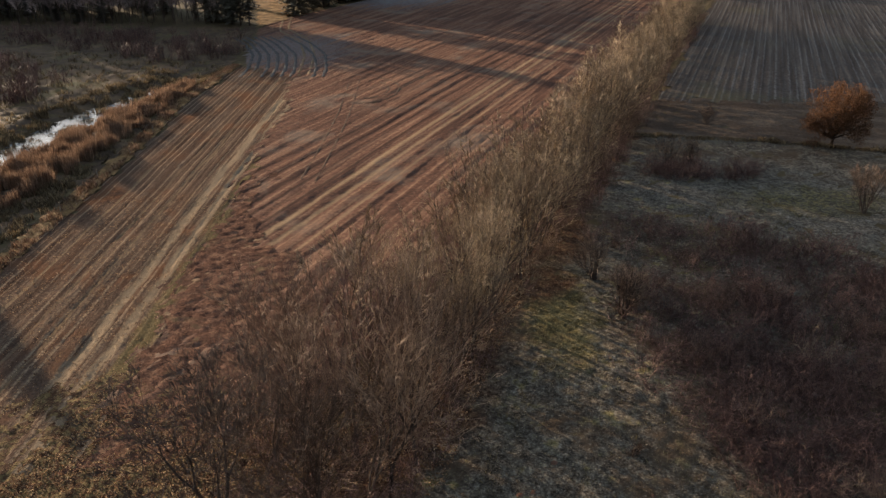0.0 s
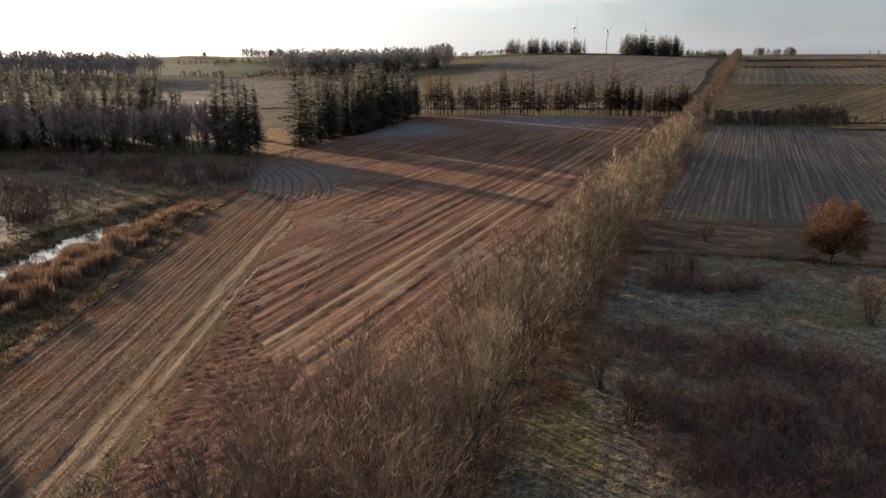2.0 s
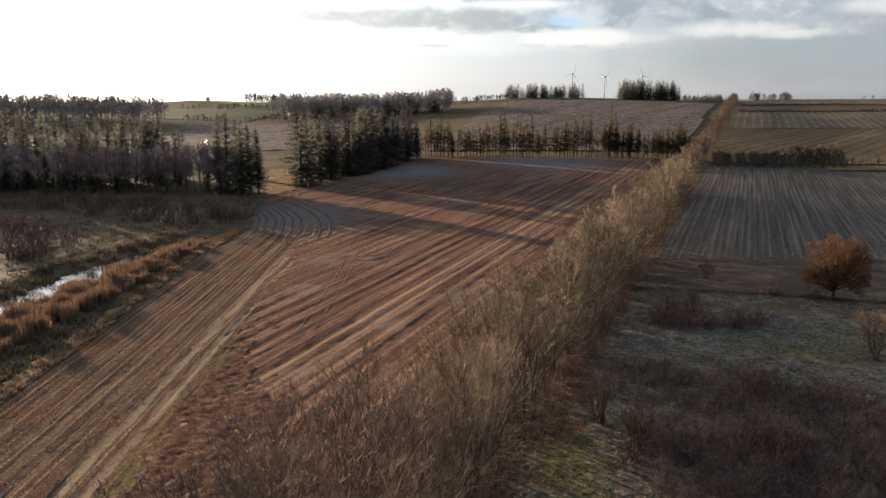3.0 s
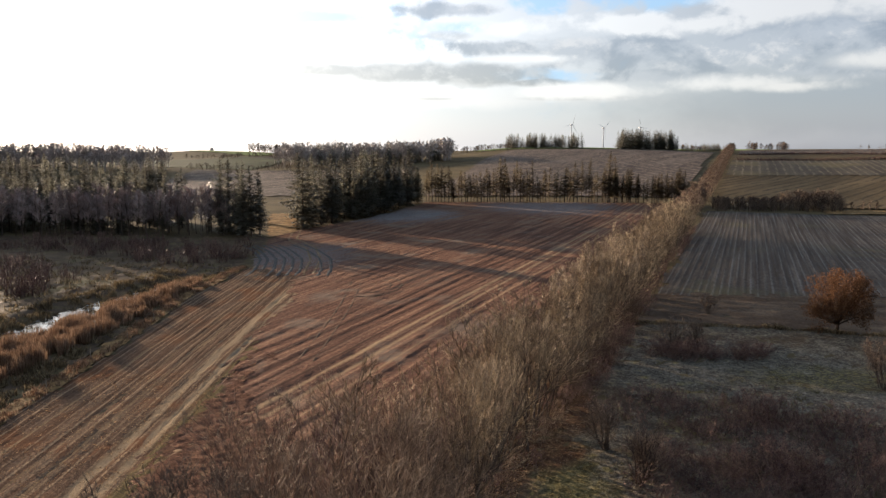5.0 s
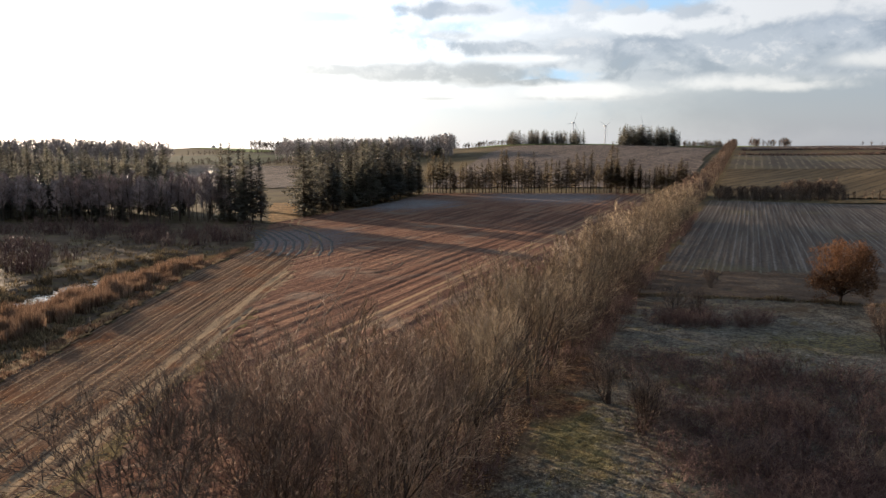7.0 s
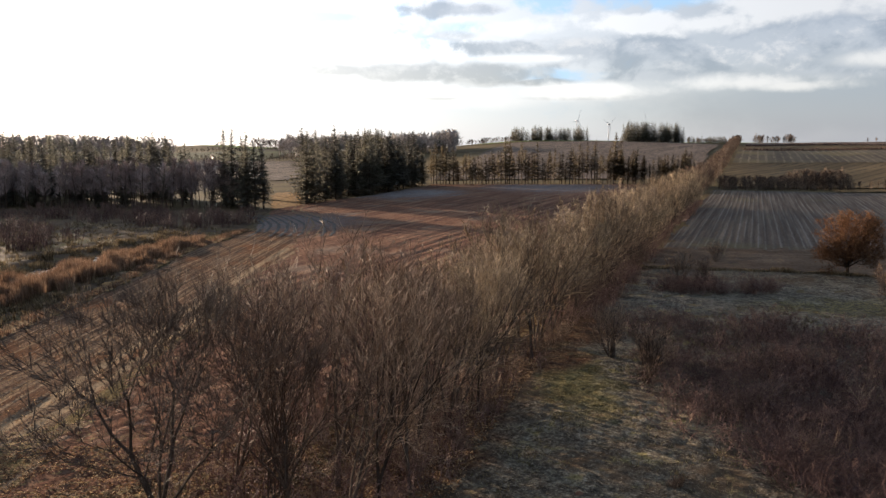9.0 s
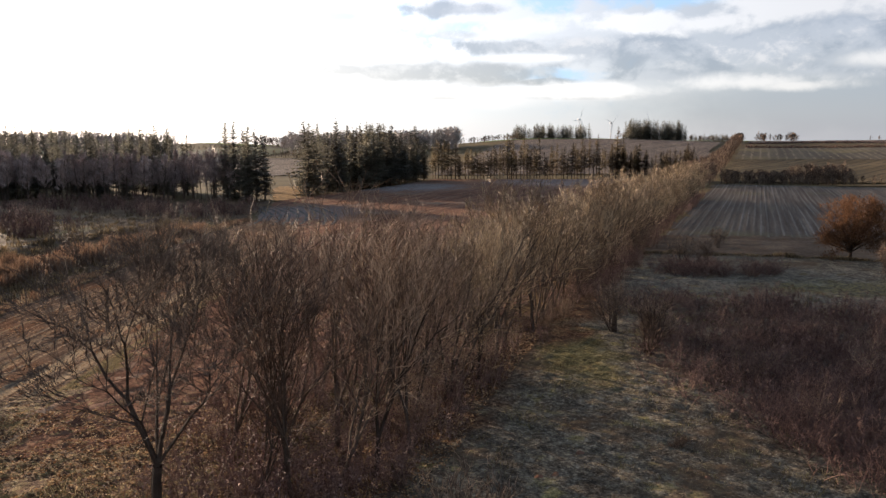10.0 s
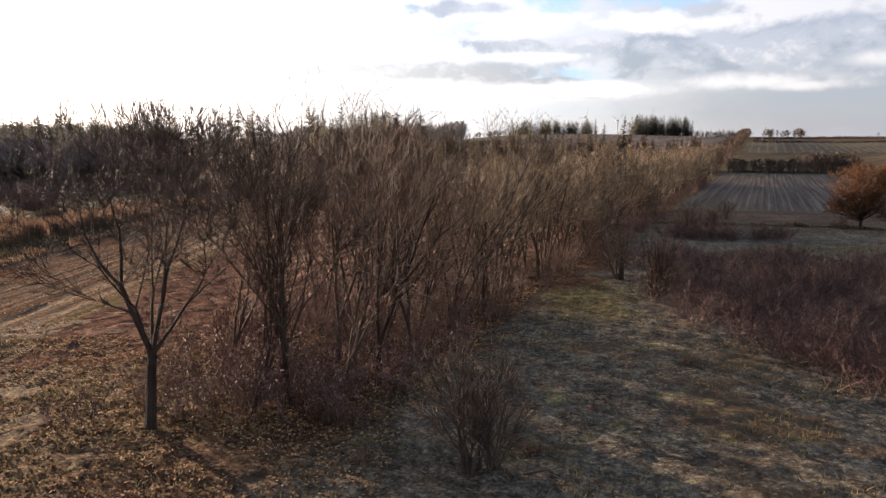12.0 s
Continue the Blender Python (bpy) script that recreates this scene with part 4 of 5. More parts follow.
def thicket(name, label, category, shapes, mat, spots):
    """Many plants that nobody could count, joined into one object. spots: (x, y, size, turn)."""
    arrays = []
    for wood in shapes:
        v = np.array([q for w in wood for q in w.verts], float)
        f, base = [], 0
        for w in wood:
            f += [tuple(k + base for k in face) for face in w.faces]
            base += len(w.verts)
        arrays.append((v, f))
    verts, faces, total = [], [], 0
    r = random.Random(5)
    for x, y, size, turn in spots:
        v, f = arrays[r.randrange(len(arrays))]
        c, s = math.cos(turn) * size, math.sin(turn) * size
        moved = np.empty_like(v)
        moved[:, 0], moved[:, 1], moved[:, 2] = v[:, 0] * c - v[:, 1] * s + x, v[:, 0] * s + v[:, 1] * c + y, v[:, 2] * size + land(x, y)
        verts.append(moved)
        faces += [tuple(k + total for k in face) for face in f]
        total += len(v)
    return tagged(mesh_object(name, np.concatenate(verts).tolist(), faces, mat), label, category, kind="stuff")

# ---------------------------------------------------------------- the tree belt
lone = Kind("bare_tree", "leafless forked tree at the end of the tree belt", "tree", "trees of the belt",
            [forked_tree(315, 8.0, 0.36, 3, 24, 0.20, 6, 0.0125, 6, first=((185, 18, 0.32, 0.66), (20, 8, 0.34, 0.60), (0, 28, 0.28, 0.42), (100, 26, 0.28, 0.40), (250, 30, 0.24, 0.34)))], M_BARK, M_BARK)
near_belt = Kind("bare_tree", "tall leafless multi-stemmed tree in the tree belt", "tree", "trees of the belt",
                 [bare_tree(20 + i, 10.0, 2 + i % 3, 12, 0.04, 0.30, 10, 5, 5, 0.085, 1.1, 0.0155) for i in range(6)], M_BARK, M_TWIG)
mid_belt = Kind("bare_tree", "leafless tan-twigged tree in the tree belt", "tree", "trees of the belt",
                [bare_tree(40 + i, 9.5, 3, 11, 0.04, 0.06, 9, 5, 5, 0.07, 1.1, 0.021) for i in range(4)], M_BARK, M_TWIG)
fork_belt = Kind("bare_tree", "leafless forked tree with dark limbs in the tree belt", "tree", "trees of the belt",
                 [forked_tree(130 + i, 9.9, (0.10, 0.2, 0.14, 0.05)[i], (3, 2, 4, 3)[i], (11, 13, 10, 10)[i], (0.12, 0.13, 0.11, 0.10)[i], 5, 0.0105, 4) for i in range(4)], M_BARK, M_TWIG_BROWN)
tan_fork = Kind("bare_tree", "leafless forked tan tree in the tree belt", "tree", "trees of the belt", fork_belt.shapes, M_BARK, M_TWIG)
understory = Kind("shrub", "low red-brown shrub under the tree belt", "shrub", "shrubs under the belt",
                  [bush(60 + i, 2.3, 2.8, 18, 5, 3, 0.012, 0.02, 1) for i in range(4)], M_TWIG_RED, M_TWIG_RED, ("cane_frame", "crown"))

lone.plant(-9.8, 23.3, 1.0, 0)
for x, y, s in ((-8.6, 24.6, 0.8), (-7.6, 24.3, 1.1), (-6.2, 24.6, 1.2), (-4.9, 24.9, 1.2), (-3.6, 26.0, 1.1), (-6.4, 26.3, 1.3), (-1.9, 27.3, 1.0), (-9.0, 26.4, 0.9)):
    understory.plant(x, y, s)
SPOTS = [(-6.7, 24.8, 1.0), (-5.4, 25.4, 1.12), (-6.4, 28.4, 1.2), (-3.9, 26.6, 1.1), (-2.5, 27.6, 1.04), (-9.2, 29.6, 1.05), (-4.6, 30.8, 1.15), (-1.2, 29.8, 1.0), (-7.6, 32.8, 1.16), (-2.6, 33.0, 1.06)]
end_belt = Kind("bare_tree", "leafless red-brown multi-stemmed tree near the belt's end", "tree", "trees of the belt", [near_belt.shapes[k] for k in (0, 1, 2, 4)], M_BARK, M_TWIG_RED)
for x, y, s in SPOTS:
    fork_belt.plant(x, y, s * 0.94)
y = 34.5
while y < 60:
    for shift in (-6.2, -2.9, 0.4) if y < 50 else (-5.0, -2.2, 0.6):
        ((fork_belt if rng.random() < (44 - y) / 14 else tan_fork) if rng.random() < (66 - y) / 40 else near_belt if rng.random() < (y - 29) / 16 else end_belt).plant(belt_x(y) + shift + rng.uniform(-0.9, 0.9), y + rng.uniform(-0.9, 0.9), rng.uniform(0.82, 1.05))
    y += 2.6
while y < 190:
    for shift in (-4.4, -1.9, 0.5):
        mid_belt.plant(belt_x(y) + shift + rng.uniform(-0.7, 0.7), y + rng.uniform(-0.8, 0.8), rng.uniform(0.82, 1.08))
    y += 3.3
far_shapes = [far_tree(80 + i, 9.5, 6.0, 15, 105, 0.1, 0.06) for i in range(4)]
spots = []
while y < 735:
    spots.append((belt_x(y) - 3.2 + rng.uniform(-1.2, 1.2), y, rng.uniform(0.85, 1.1), rng.uniform(0, 6)))
    spots.append((belt_x(y) - 0.6 + rng.uniform(-1.4, 1.4), y + 1, rng.uniform(0.7, 1.0), rng.uniform(0, 6)))
    y += 2.2
thicket("far_tree_belt", "tree belt of bare tan trees climbing the hill", "tree belt", far_shapes, M_TWIG_BROWN, spots)
y = 24.0
while y < 104:
    for side in (-1,) if 42 < y < 64 else (-1, 1):
        understory.plant(belt_x(y) - 1.8 + side * 4.0 + rng.uniform(-1.2, 1.2), y + rng.uniform(-1, 1), rng.uniform(0.45, 1.0))
    understory.plant(belt_x(y) + rng.uniform(-2, 2), y, rng.uniform(0.5, 0.95))
    y += 2.6 if y < 43 else 3.6 if y < 56 else 2.0
y = 32.0
while y < 62:
    for shift in (-7.4, -9.0):
        understory.plant(belt_x(y) + shift + rng.uniform(-0.8, 0.8), y + rng.uniform(-0.8, 0.8), rng.uniform(0.6, 1.15))
    y += 1.5
flank = Kind("shrub", "tall dense olive-brown shrub along the tree belt", "shrub", "shrubs under the belt",
             [bush(70 + i, 4.2, 3.4, 22, 8, 4, 0.012, -0.01, 1) for i in range(3)], M_TWIG_BROWN, M_TWIG_BROWN, ("cane_frame", "crown"))
brush = Kind("shrub", "thin red-brown undergrowth between the belt's trunks", "shrub", "shrubs under the belt",
             [bush(75 + i, 3.0, 2.6, 15, 6, 4, 0.009, 0.0, 0) for i in range(3)], M_TWIG_RED, M_TWIG_RED, ("cane_frame", "crown"))
y = 25.5
while y < 45:
    for shift in (-4.6, -1.4, 0.6):
        brush.plant(belt_x(y) + shift + rng.uniform(-1.2, 1.2), y + rng.uniform(-1, 1), rng.uniform(0.7, 1.25))
    y += 2.3
y = 31.0
while y < 100:
    flank.plant(belt_x(y) + 0.9 + rng.uniform(-0.8, 0.8), y + rng.uniform(-0.8, 0.8), rng.uniform(0.32, 0.5) if 42 < y < 63 else rng.uniform(0.5, 0.85) if y < 60 else rng.uniform(0.6, 1.05))
    y += 2.9 if y < 60 else 1.9
y = 62.0
while y < 104:
    understory.plant(belt_x(y) + 1.6 + rng.uniform(-0.9, 0.9), y, rng.uniform(0.5, 1.1))
    y += 1.5
while y < 200:
    understory.plant(belt_x(y) + 1.6 + rng.uniform(-0.8, 0.8), y, rng.uniform(0.6, 1.2))
    y += 2.4

# ---------------------------------------------------------------- rough pasture beside the belt
willow = Kind("willow_shrub", "slender leafless multi-stemmed willow shrub on the pasture", "shrub", "willow shrubs",
              [bare_tree(90 + i, 4.0, 11, 20, 0.02, 0.2, 6, 4, 3, 0.05, 1.0, 0.012) for i in range(3)], M_BARK, M_TWIG_BROWN)
for x, y, s in ((1.1, 19.8, 1.0), (1.7, 20.1, 0.75), (13.5, 45.4, 1.05), (12.6, 51.0, 1.0), (14.3, 46.6, 0.8), (29.5, 79.5, 0.8), (26.5, 78.5, 0.95), (42.0, 65.0, 1.25), (37, 96, 0.7)):
    willow.plant(x, y, s)
bramble = Kind("bramble_thicket", "dark red-brown leafless bramble thicket", "thicket", "bramble thickets",
               [bush(100 + i, 2.3, 3.4, 22, 7, 3, 0.014, 0.09, 0, (12, 66)) for i in range(4)], M_BRAMBLE, M_BRAMBLE, ("cane_frame", "crown"))
for cx, cy, rx, ry, count in ((22, 58, 8, 5, 26), (29, 50, 9, 6, 34), (18, 38, 6, 4, 22), (25, 40, 8, 6, 34), (30, 76, 7, 2.2, 28), (40, 44, 9, 8, 26), (21, 47, 6, 4, 16), (21, 32, 5, 4, 26), (28, 34, 7, 5, 28), (21, 27.5, 4.5, 2.5, 20), (17, 36, 2.5, 6, 18), (16, 46, 2.5, 5, 14)):
    for _ in range(count):
        a, q = rng.uniform(0, 6.28), math.sqrt(rng.random())
        bramble.plant(cx + rx * q * math.cos(a), cy + ry * q * math.sin(a), rng.uniform(0.6, 1.15))
grey_shrub = Kind("shrub", "tangled grey-tan leafless shrub among the brambles", "shrub", "shrubs of the pasture",
                  [bush(110 + i, 2.6, 2.6, 16, 7, 4, 0.012, 0.01, 0, (8, 48)) for i in range(3)], M_TWIG_BROWN, M_TWIG_BROWN, ("cane_frame", "crown"))
for _ in range(30):
    grey_shrub.plant(rng.uniform(16, 35), rng.uniform(25, 50), rng.uniform(0.5, 1.25))
for _ in range(18):
    bramble.plant(rng.uniform(17, 36), rng.uniform(31, 54), rng.uniform(0.9, 1.35))
oak = Kind("oak_tree", "broad oak holding its rust-brown dry leaves", "tree", "", [forked_tree(142, 7.2, 0.21, 7, 36, 0.25, 5, 0.016, 6, 7)], M_BARK, M_OAKLEAF, part_labels=("", "rust-brown dry leaves"))
oak.plant(49.6, 86.6, 1.0, wide=0.80)

# ---------------------------------------------------------------- the two stands and the conifer row
spruce = Kind("spruce", "dark spruce with branches down to the ground", "tree", "spruces of the stands",
              [conifer(200 + i, 18.6, 6.2, (0.05, 0.12, 0.08, 0.16)[i], 27, 9, (0.05, 0.15, 0.1, 0.2)[i], 4) for i in range(4)], M_BARK, M_NEEDLE)
thin_spruce = Kind("spruce", "thin spruce with a bare lower trunk", "tree", "spruces of the row",
                   [conifer(220 + i, 16.0, 4.2, (0.24, 0.36, 0.30, 0.18)[i], 22, 8, (0.15, 0.35, 0.2, 0.25)[i], 4) for i in range(4)], M_BARK, M_NEEDLE_BROWN)
alder = Kind("alder", "tall bare alder at the edge of the boggy wood", "tree", "alders of the wet wood",
             [far_tree(240 + i, 14.0, 6.4, 22, 300, 0.13, 0.06, 0.30) for i in range(5)], M_BARK, M_ALDER)
LANE = (139, 159)  # the sun shines through the gap along this strip of x + y


def stand(kind, x, y, size, wide=1.0):
    if not (LANE[0] < x + y < LANE[1] and x < -38) and not -0.242 < x / y < -0.198:
        kind.plant(x, y, size, wide=wide)


x = -190.0
while x < -55:
    for k in range(3):
        stand(alder, x + rng.uniform(-1, 1), 189 + k * 4 + rng.uniform(-2, 2), rng.uniform(0.7, 1.02))
    x += 2.3
x = -190.0
while x < -62:
    for k in range(2):
        stand(spruce, x + rng.uniform(-2, 2), 207 + 8 * k + rng.uniform(-3, 3), rng.uniform(0.78, 1.12))
    x += 4.2
for _ in range(70):
    x = rng.uniform(-180, -78)
    stand(spruce, x, rng.uniform(222, min(262, 141 - x)), rng.uniform(0.8, 1.2))
for _ in range(16):
    stand(spruce, rng.uniform(-125, -60), rng.uniform(190, 203), rng.uniform(0.6, 0.95))
for x, y, s in ((-46.9, 185.4, 0.97), (-49.3, 186.2, 1.02), (-51.5, 186.5, 0.93), (-52, 189, 1.1), (-54, 193, 1.05), (-50, 190, 1.05), (-58, 190, 0.9), (-58, 196, 1.15), (-61, 200, 1.15)):
    stand(spruce, x, y, s)
edge = [(-39, 200), (-29, 217), (-23, 227), (-17, 254), (-7, 297)]
for (xa, ya), (xb, yb) in zip(edge, edge[1:]):
    k = int(math.hypot(xb - xa, yb - ya) / 4.0)
    for i in range(k):
        f = (i + rng.uniform(-0.3, 0.3)) / k
        for row in range(5 if ya < 250 else 4):
            stand(spruce, xa + (xb - xa) * f - row * 4.5 - rng.uniform(0, 2), ya + (yb - ya) * f + row * 1.5 + rng.uniform(-1, 1), rng.uniform(0.5, 1.22), rng.uniform(0.9, 1.5))
for i in range(78):
    f = (i + rng.uniform(-0.35, 0.35)) / 77
    tall = rng.uniform(0.66, 1.02) * (1.12 if noise.noise((f * 9, 0, 3)) > 0.1 else 0.95) * (0.88 if f > 0.8 else 1)
    thin_spruce.plant(-6 + 103 * f, 299 - 18 * f + rng.uniform(-2.5, 2.5), tall, wide=rng.uniform(0.8, 1.35) / tall)
for f, tall in ((0.71, 1.32), (0.735, 1.2), (0.30, 1.2), (0.315, 1.15)):
    thin_spruce.plant(-6 + 103 * f, 298 - 18 * f, tall, wide=1.15)
for i in range(16):
    f = rng.uniform(0.72, 1.0)
    thin_spruce.plant(-6 + 103 * f, 302 - 18 * f + rng.uniform(-2, 2), rng.uniform(0.6, 0.9), wide=rng.uniform(1.1, 1.5))
# trees beyond the edge of the meadow, whose shade falls on the stubble
for x, y, s in ((-66, 77.6, 0.55), (-62, 74.4, 0.5), (-69, 80.0, 0.6), (-64, 76.4, 0.5), (-71, 83.0, 0.62)):
    spruce.plant(x, y, s, wide=1.5)

# ---------------------------------------------------------------- far woods
low_spruce = [conifer(300 + i, 13, 6.0, 0.05, 16, 7, 0.1, 3) for i in range(3)]
skyline = [far_tree(330 + i, 9, 9, 13, 91, 0.25, 0.2, 0.06) for i in range(3)]
low_bare = [far_tree(320 + i, 14, 12, 11, 66, 0.25, 0.26) for i in range(4)]


def grove(x0, x1, y0, y1, count, lo, hi):
    return [(rng.uniform(x0, x1), rng.uniform(y0, y1), rng.uniform(lo, hi), rng.uniform(0, 6)) for _ in range(count)]


thicket("far_mixed_wood", "grey leafless wood behind the spruces", "wood", low_bare, M_FARWOOD, grove(-145, 10, 600, 670, 320, 0.85, 1.35))
thicket("far_spruce_wood", "dark spruces in the far wood", "wood", low_spruce, M_NEEDLE, grove(-120, 0, 600, 650, 80, 1.0, 1.5))
thicket("left_far_wood", "hazy wood on the far hill", "wood", low_bare, M_FARWOOD, grove(-460, -215, 520, 590, 420, 0.85, 1.3))
thicket("crest_spruces", "clump of dark spruces on the crest", "wood", low_spruce, M_NEEDLE, grove(72, 152, 765, 790, 110, 0.7, 1.35) + grove(186, 246, 745, 770, 110, 0.95, 1.8) + grove(252, 300, 755, 780, 45, 0.4, 0.7) + grove(-420, -280, 520, 580, 40, 1.0, 1.5))
thicket("crest_bare_trees", "bare field trees on the skyline", "wood", skyline, M_SCRUB, grove(252, 300, 755, 780, 30, 0.45, 0.75) + grove(330, 372, 765, 785, 30, 0.75, 1.15) + grove(470, 640, 800, 850, 60, 0.4, 0.75) + grove(-40, 75, 740, 800, 90, 0.5, 0.8) + grove(-255, -205, 960, 990, 34, 1.0, 1.5))
for k, (xa, ya, xb, yb) in enumerate(((-360, 800, -95, 770), (-215, 700, -105, 690), (-420, 690, -250, 640), (-200, 566, -40, 572), (-160, 760, -20, 790))):
    thicket("far_hedgerow", "bare hedgerow between far fields", "hedge", skyline, M_SCRUB, [(xa + (xb - xa) * f, ya + (yb - ya) * f + rng.uniform(-2, 2), rng.uniform(0.25, 0.7), rng.uniform(0, 6)) for f in [i / 80 + rng.uniform(0, 0.02) for i in range(80)] if noise.noise((f * 6, k, 0)) > -0.25])
thicket("scrub_band", "dark leafless scrub across the field end", "scrub", [far_tree(345 + i, 8, 9, 14, 126, 0.16, 0.10, 0.04) for i in range(3)], M_SCRUB, grove(97, 126, 250, 261, 80, 0.42, 0.66) + grove(124, 142, 250, 262, 60, 0.5, 0.95) + grove(97, 142, 246, 252, 70, 0.18, 0.42) + grove(142, 162, 246, 256, 18, 0.25, 0.5) + grove(158, 215, 243, 256, 22, 0.15, 0.3))


def turbine(x, y, hub, blade, spin, yaw):
    base = new("wind_turbine")
    tagged(base, "white three-bladed wind turbine on the skyline", "wind turbine", "wind turbines")
    base.matrix_basis = pose(x, y, land(x, y), 0, 0, yaw)

    def lathe(name, rings, sides=14):
        """rings: (place along, radius), turned about z."""
        v, f = [], []
        for z, rad in rings:
            v += [(rad * math.cos(6.2832 * k / sides), rad * math.sin(6.2832 * k / sides), z) for k in range(sides)]
        for i in range(len(rings) - 1):
            f += [(i * sides + k, i * sides + (k + 1) % sides, (i + 1) * sides + (k + 1) % sides, (i + 1) * sides + k) for k in range(sides)]
        f += [tuple(range(sides))[::-1], tuple(range((len(rings) - 1) * sides, len(rings) * sides))]
        return mesh_object(name, v, f, M_STEEL, base, True)

    lathe("tower", [(-2, 1.15), (hub * 0.5, 0.95), (hub - 0.8, 0.7)])
    nacelle = lathe("nacelle", [(-4.5, 0.7), (-4, 1.2), (1.5, 1.3), (2.2, 0.9)])
    nacelle.matrix_basis = pose(0, 0, hub, 90)
    nose = lathe("rotor_hub", [(0, 0.9), (1.0, 0.8), (1.7, 0.3)])
    nose.matrix_basis = pose(0, -2.2, hub, 90)
    for k in range(3):
        v, f = [], []
        for i, (q, w, t) in enumerate(((0.6, 0.4, 0.3), (blade * 0.2, 0.85, 0.2), (blade * 0.6, 0.55, 0.12), (blade, 0.12, 0.04))):
            v += [(-w * 0.4, -t, q), (w * 0.6, -t * 0.4, q), (w * 0.6, t * 0.4, q), (-w * 0.4, t, q)]
            if i:
                f += [(4 * i - 4 + a, 4 * i - 4 + (a + 1) % 4, 4 * i + (a + 1) % 4, 4 * i + a) for a in range(4)]
        f += [(3, 2, 1, 0), (12, 13, 14, 15)]
        b = mesh_object("blade", v, f, M_STEEL, nose)
        b.matrix_basis = pose(0, -2.2, hub, 90).inverted() @ pose(0, -3.0, hub, 0, spin + 120 * k, 0)


turbine(272, 1500, 58, 27, 20, 40)
turbine(352, 1560, 54, 26, 50, 40)
turbine(456, 1650, 58, 27, 95, 40)


hedge_bush = [bush(360 + i, 2.6, 3.4, 10, 4, 1, 0.11, 0.03) for i in range(2)]
for y0, name in ((562, "field_hedge"), (640, "field_hedge")):
    thicket(name, "low dark hedge between two far fields", "hedge", hedge_bush, M_BRAMBLE, [(belt_x(y0) + 8 + i * 1.7, y0 + 0.03 * i + rng.uniform(-0.5, 0.5), rng.uniform(0.8, 1.25), rng.uniform(0, 6)) for i in range(150)])


def power_pole(x, y, tall):
    base = new("power_pole")
    tagged(base, "dark wooden power pole with a crossbar on the skyline", "power pole", "power poles")
    base.matrix_basis = pose(x, y, land(x, y), 0, 0, 20)
    w = Wood()
    w.tube([Vector((0, 0, -0.5)), Vector((0, 0, tall))], 0.22, 0.15, 8)
    mesh_object("pole", w.verts, w.faces, M_WOOD, base)
    w = Wood()
    w.tube([Vector((-1.5, 0, tall - 0.5)), Vector((1.5, 0, tall - 0.5))], 0.1, 0.1, 6)
    mesh_object("crossbar", w.verts, w.faces, M_WOOD, base)


power_pole(-262, 430, 17)
power_pole(-100, 690, 20)


def church(x, y):
    """A whitewashed village church tower with stepped gables."""
    base = new("church_tower")
    tagged(base, "pale church tower on the far hill", "church")
    base.matrix_basis = pose(x, y, land(x, y), 0, 0, 25)

    def block(name, x0, x1, y0, y1, z0, z1, ridge=0.0):
        v = [(x0, y0, z0), (x1, y0, z0), (x1, y1, z0), (x0, y1, z0), (x0, y0, z1), (x1, y0, z1), (x1, y1, z1), (x0, y1, z1)]
        f = [(0, 1, 5, 4), (1, 2, 6, 5), (2, 3, 7, 6), (3, 0, 4, 7)]
        if ridge:
            v += [((x0 + x1) / 2, y0, z1 + ridge), ((x0 + x1) / 2, y1, z1 + ridge)]
            f += [(4, 5, 8), (6, 7, 9), (5, 6, 9, 8), (7, 4, 8, 9)]
        else:
            f += [(4, 5, 6, 7)]
        mesh_object(name, v, f, M_STONE, base)

    block("tower_wall", -3, 3, -3, 3, -1, 9, 2.5)
    block("nave", -2.6, 2.6, 3, 14, -1, 5, 2.6)


church(-392, 1240)

# ---------------------------------------------------------------- reeds, tufts and leaves
wet_bush = Kind("alder_scrub", "dark leafless scrub bush in the wet meadow", "shrub", "scrub of the wet meadow",
                [bush(150 + i, 3.4, 4.4, 20, 5, 2, 0.04, 0.02, 0) for i in range(3)], M_BRAMBLE, M_BRAMBLE, ("cane_frame", "crown"))
for cx, cy, rx, ry, count in ((-72, 165, 34, 12, 60), (-88, 120, 18, 22, 26), (-68, 118, 6, 9, 12), (-52, 150, 12, 10, 24), (-76, 84, 6, 8, 10)):
    for _ in range(count):
        a, q = rng.uniform(0, 6.28), math.sqrt(rng.random())
        wet_bush.plant(cx + rx * q * math.cos(a), cy + ry * q * math.sin(a), rng.uniform(0.45, 1.1))


def reed_bed(name, label, category, mat, count, place_at, lo, hi, width, lean=0.25):
    r, w = random.Random(len(name) * 3), Wood()
    made = 0
    while made < count:
        x, y = place_at(r)
        if x is None:
            continue
        made += 1
        for _ in range(4):
            p = Vector((x + r.gauss(0, 0.12), y + r.gauss(0, 0.12), 0))
            p.z = land(p.x, p.y)
            tall = r.uniform(lo, hi) * max(0.35, 0.85 + 0.9 * noise.noise((x / 3.1, y / 3.1, 7)))
            w.blade(p, p + Vector((r.gauss(0, lean) * tall, r.gauss(0, lean) * tall, tall)), width, r)
    tagged(mesh_object(name, w.verts, w.faces, mat), label, category, kind="stuff")


REED_BED = [(-46, 60), (-42.6, 69), (-41.2, 82), (-40.3, 94), (-40.2, 121), (-43.6, 125), (-46.2, 108), (-49.2, 94), (-51.0, 81), (-56, 66)]


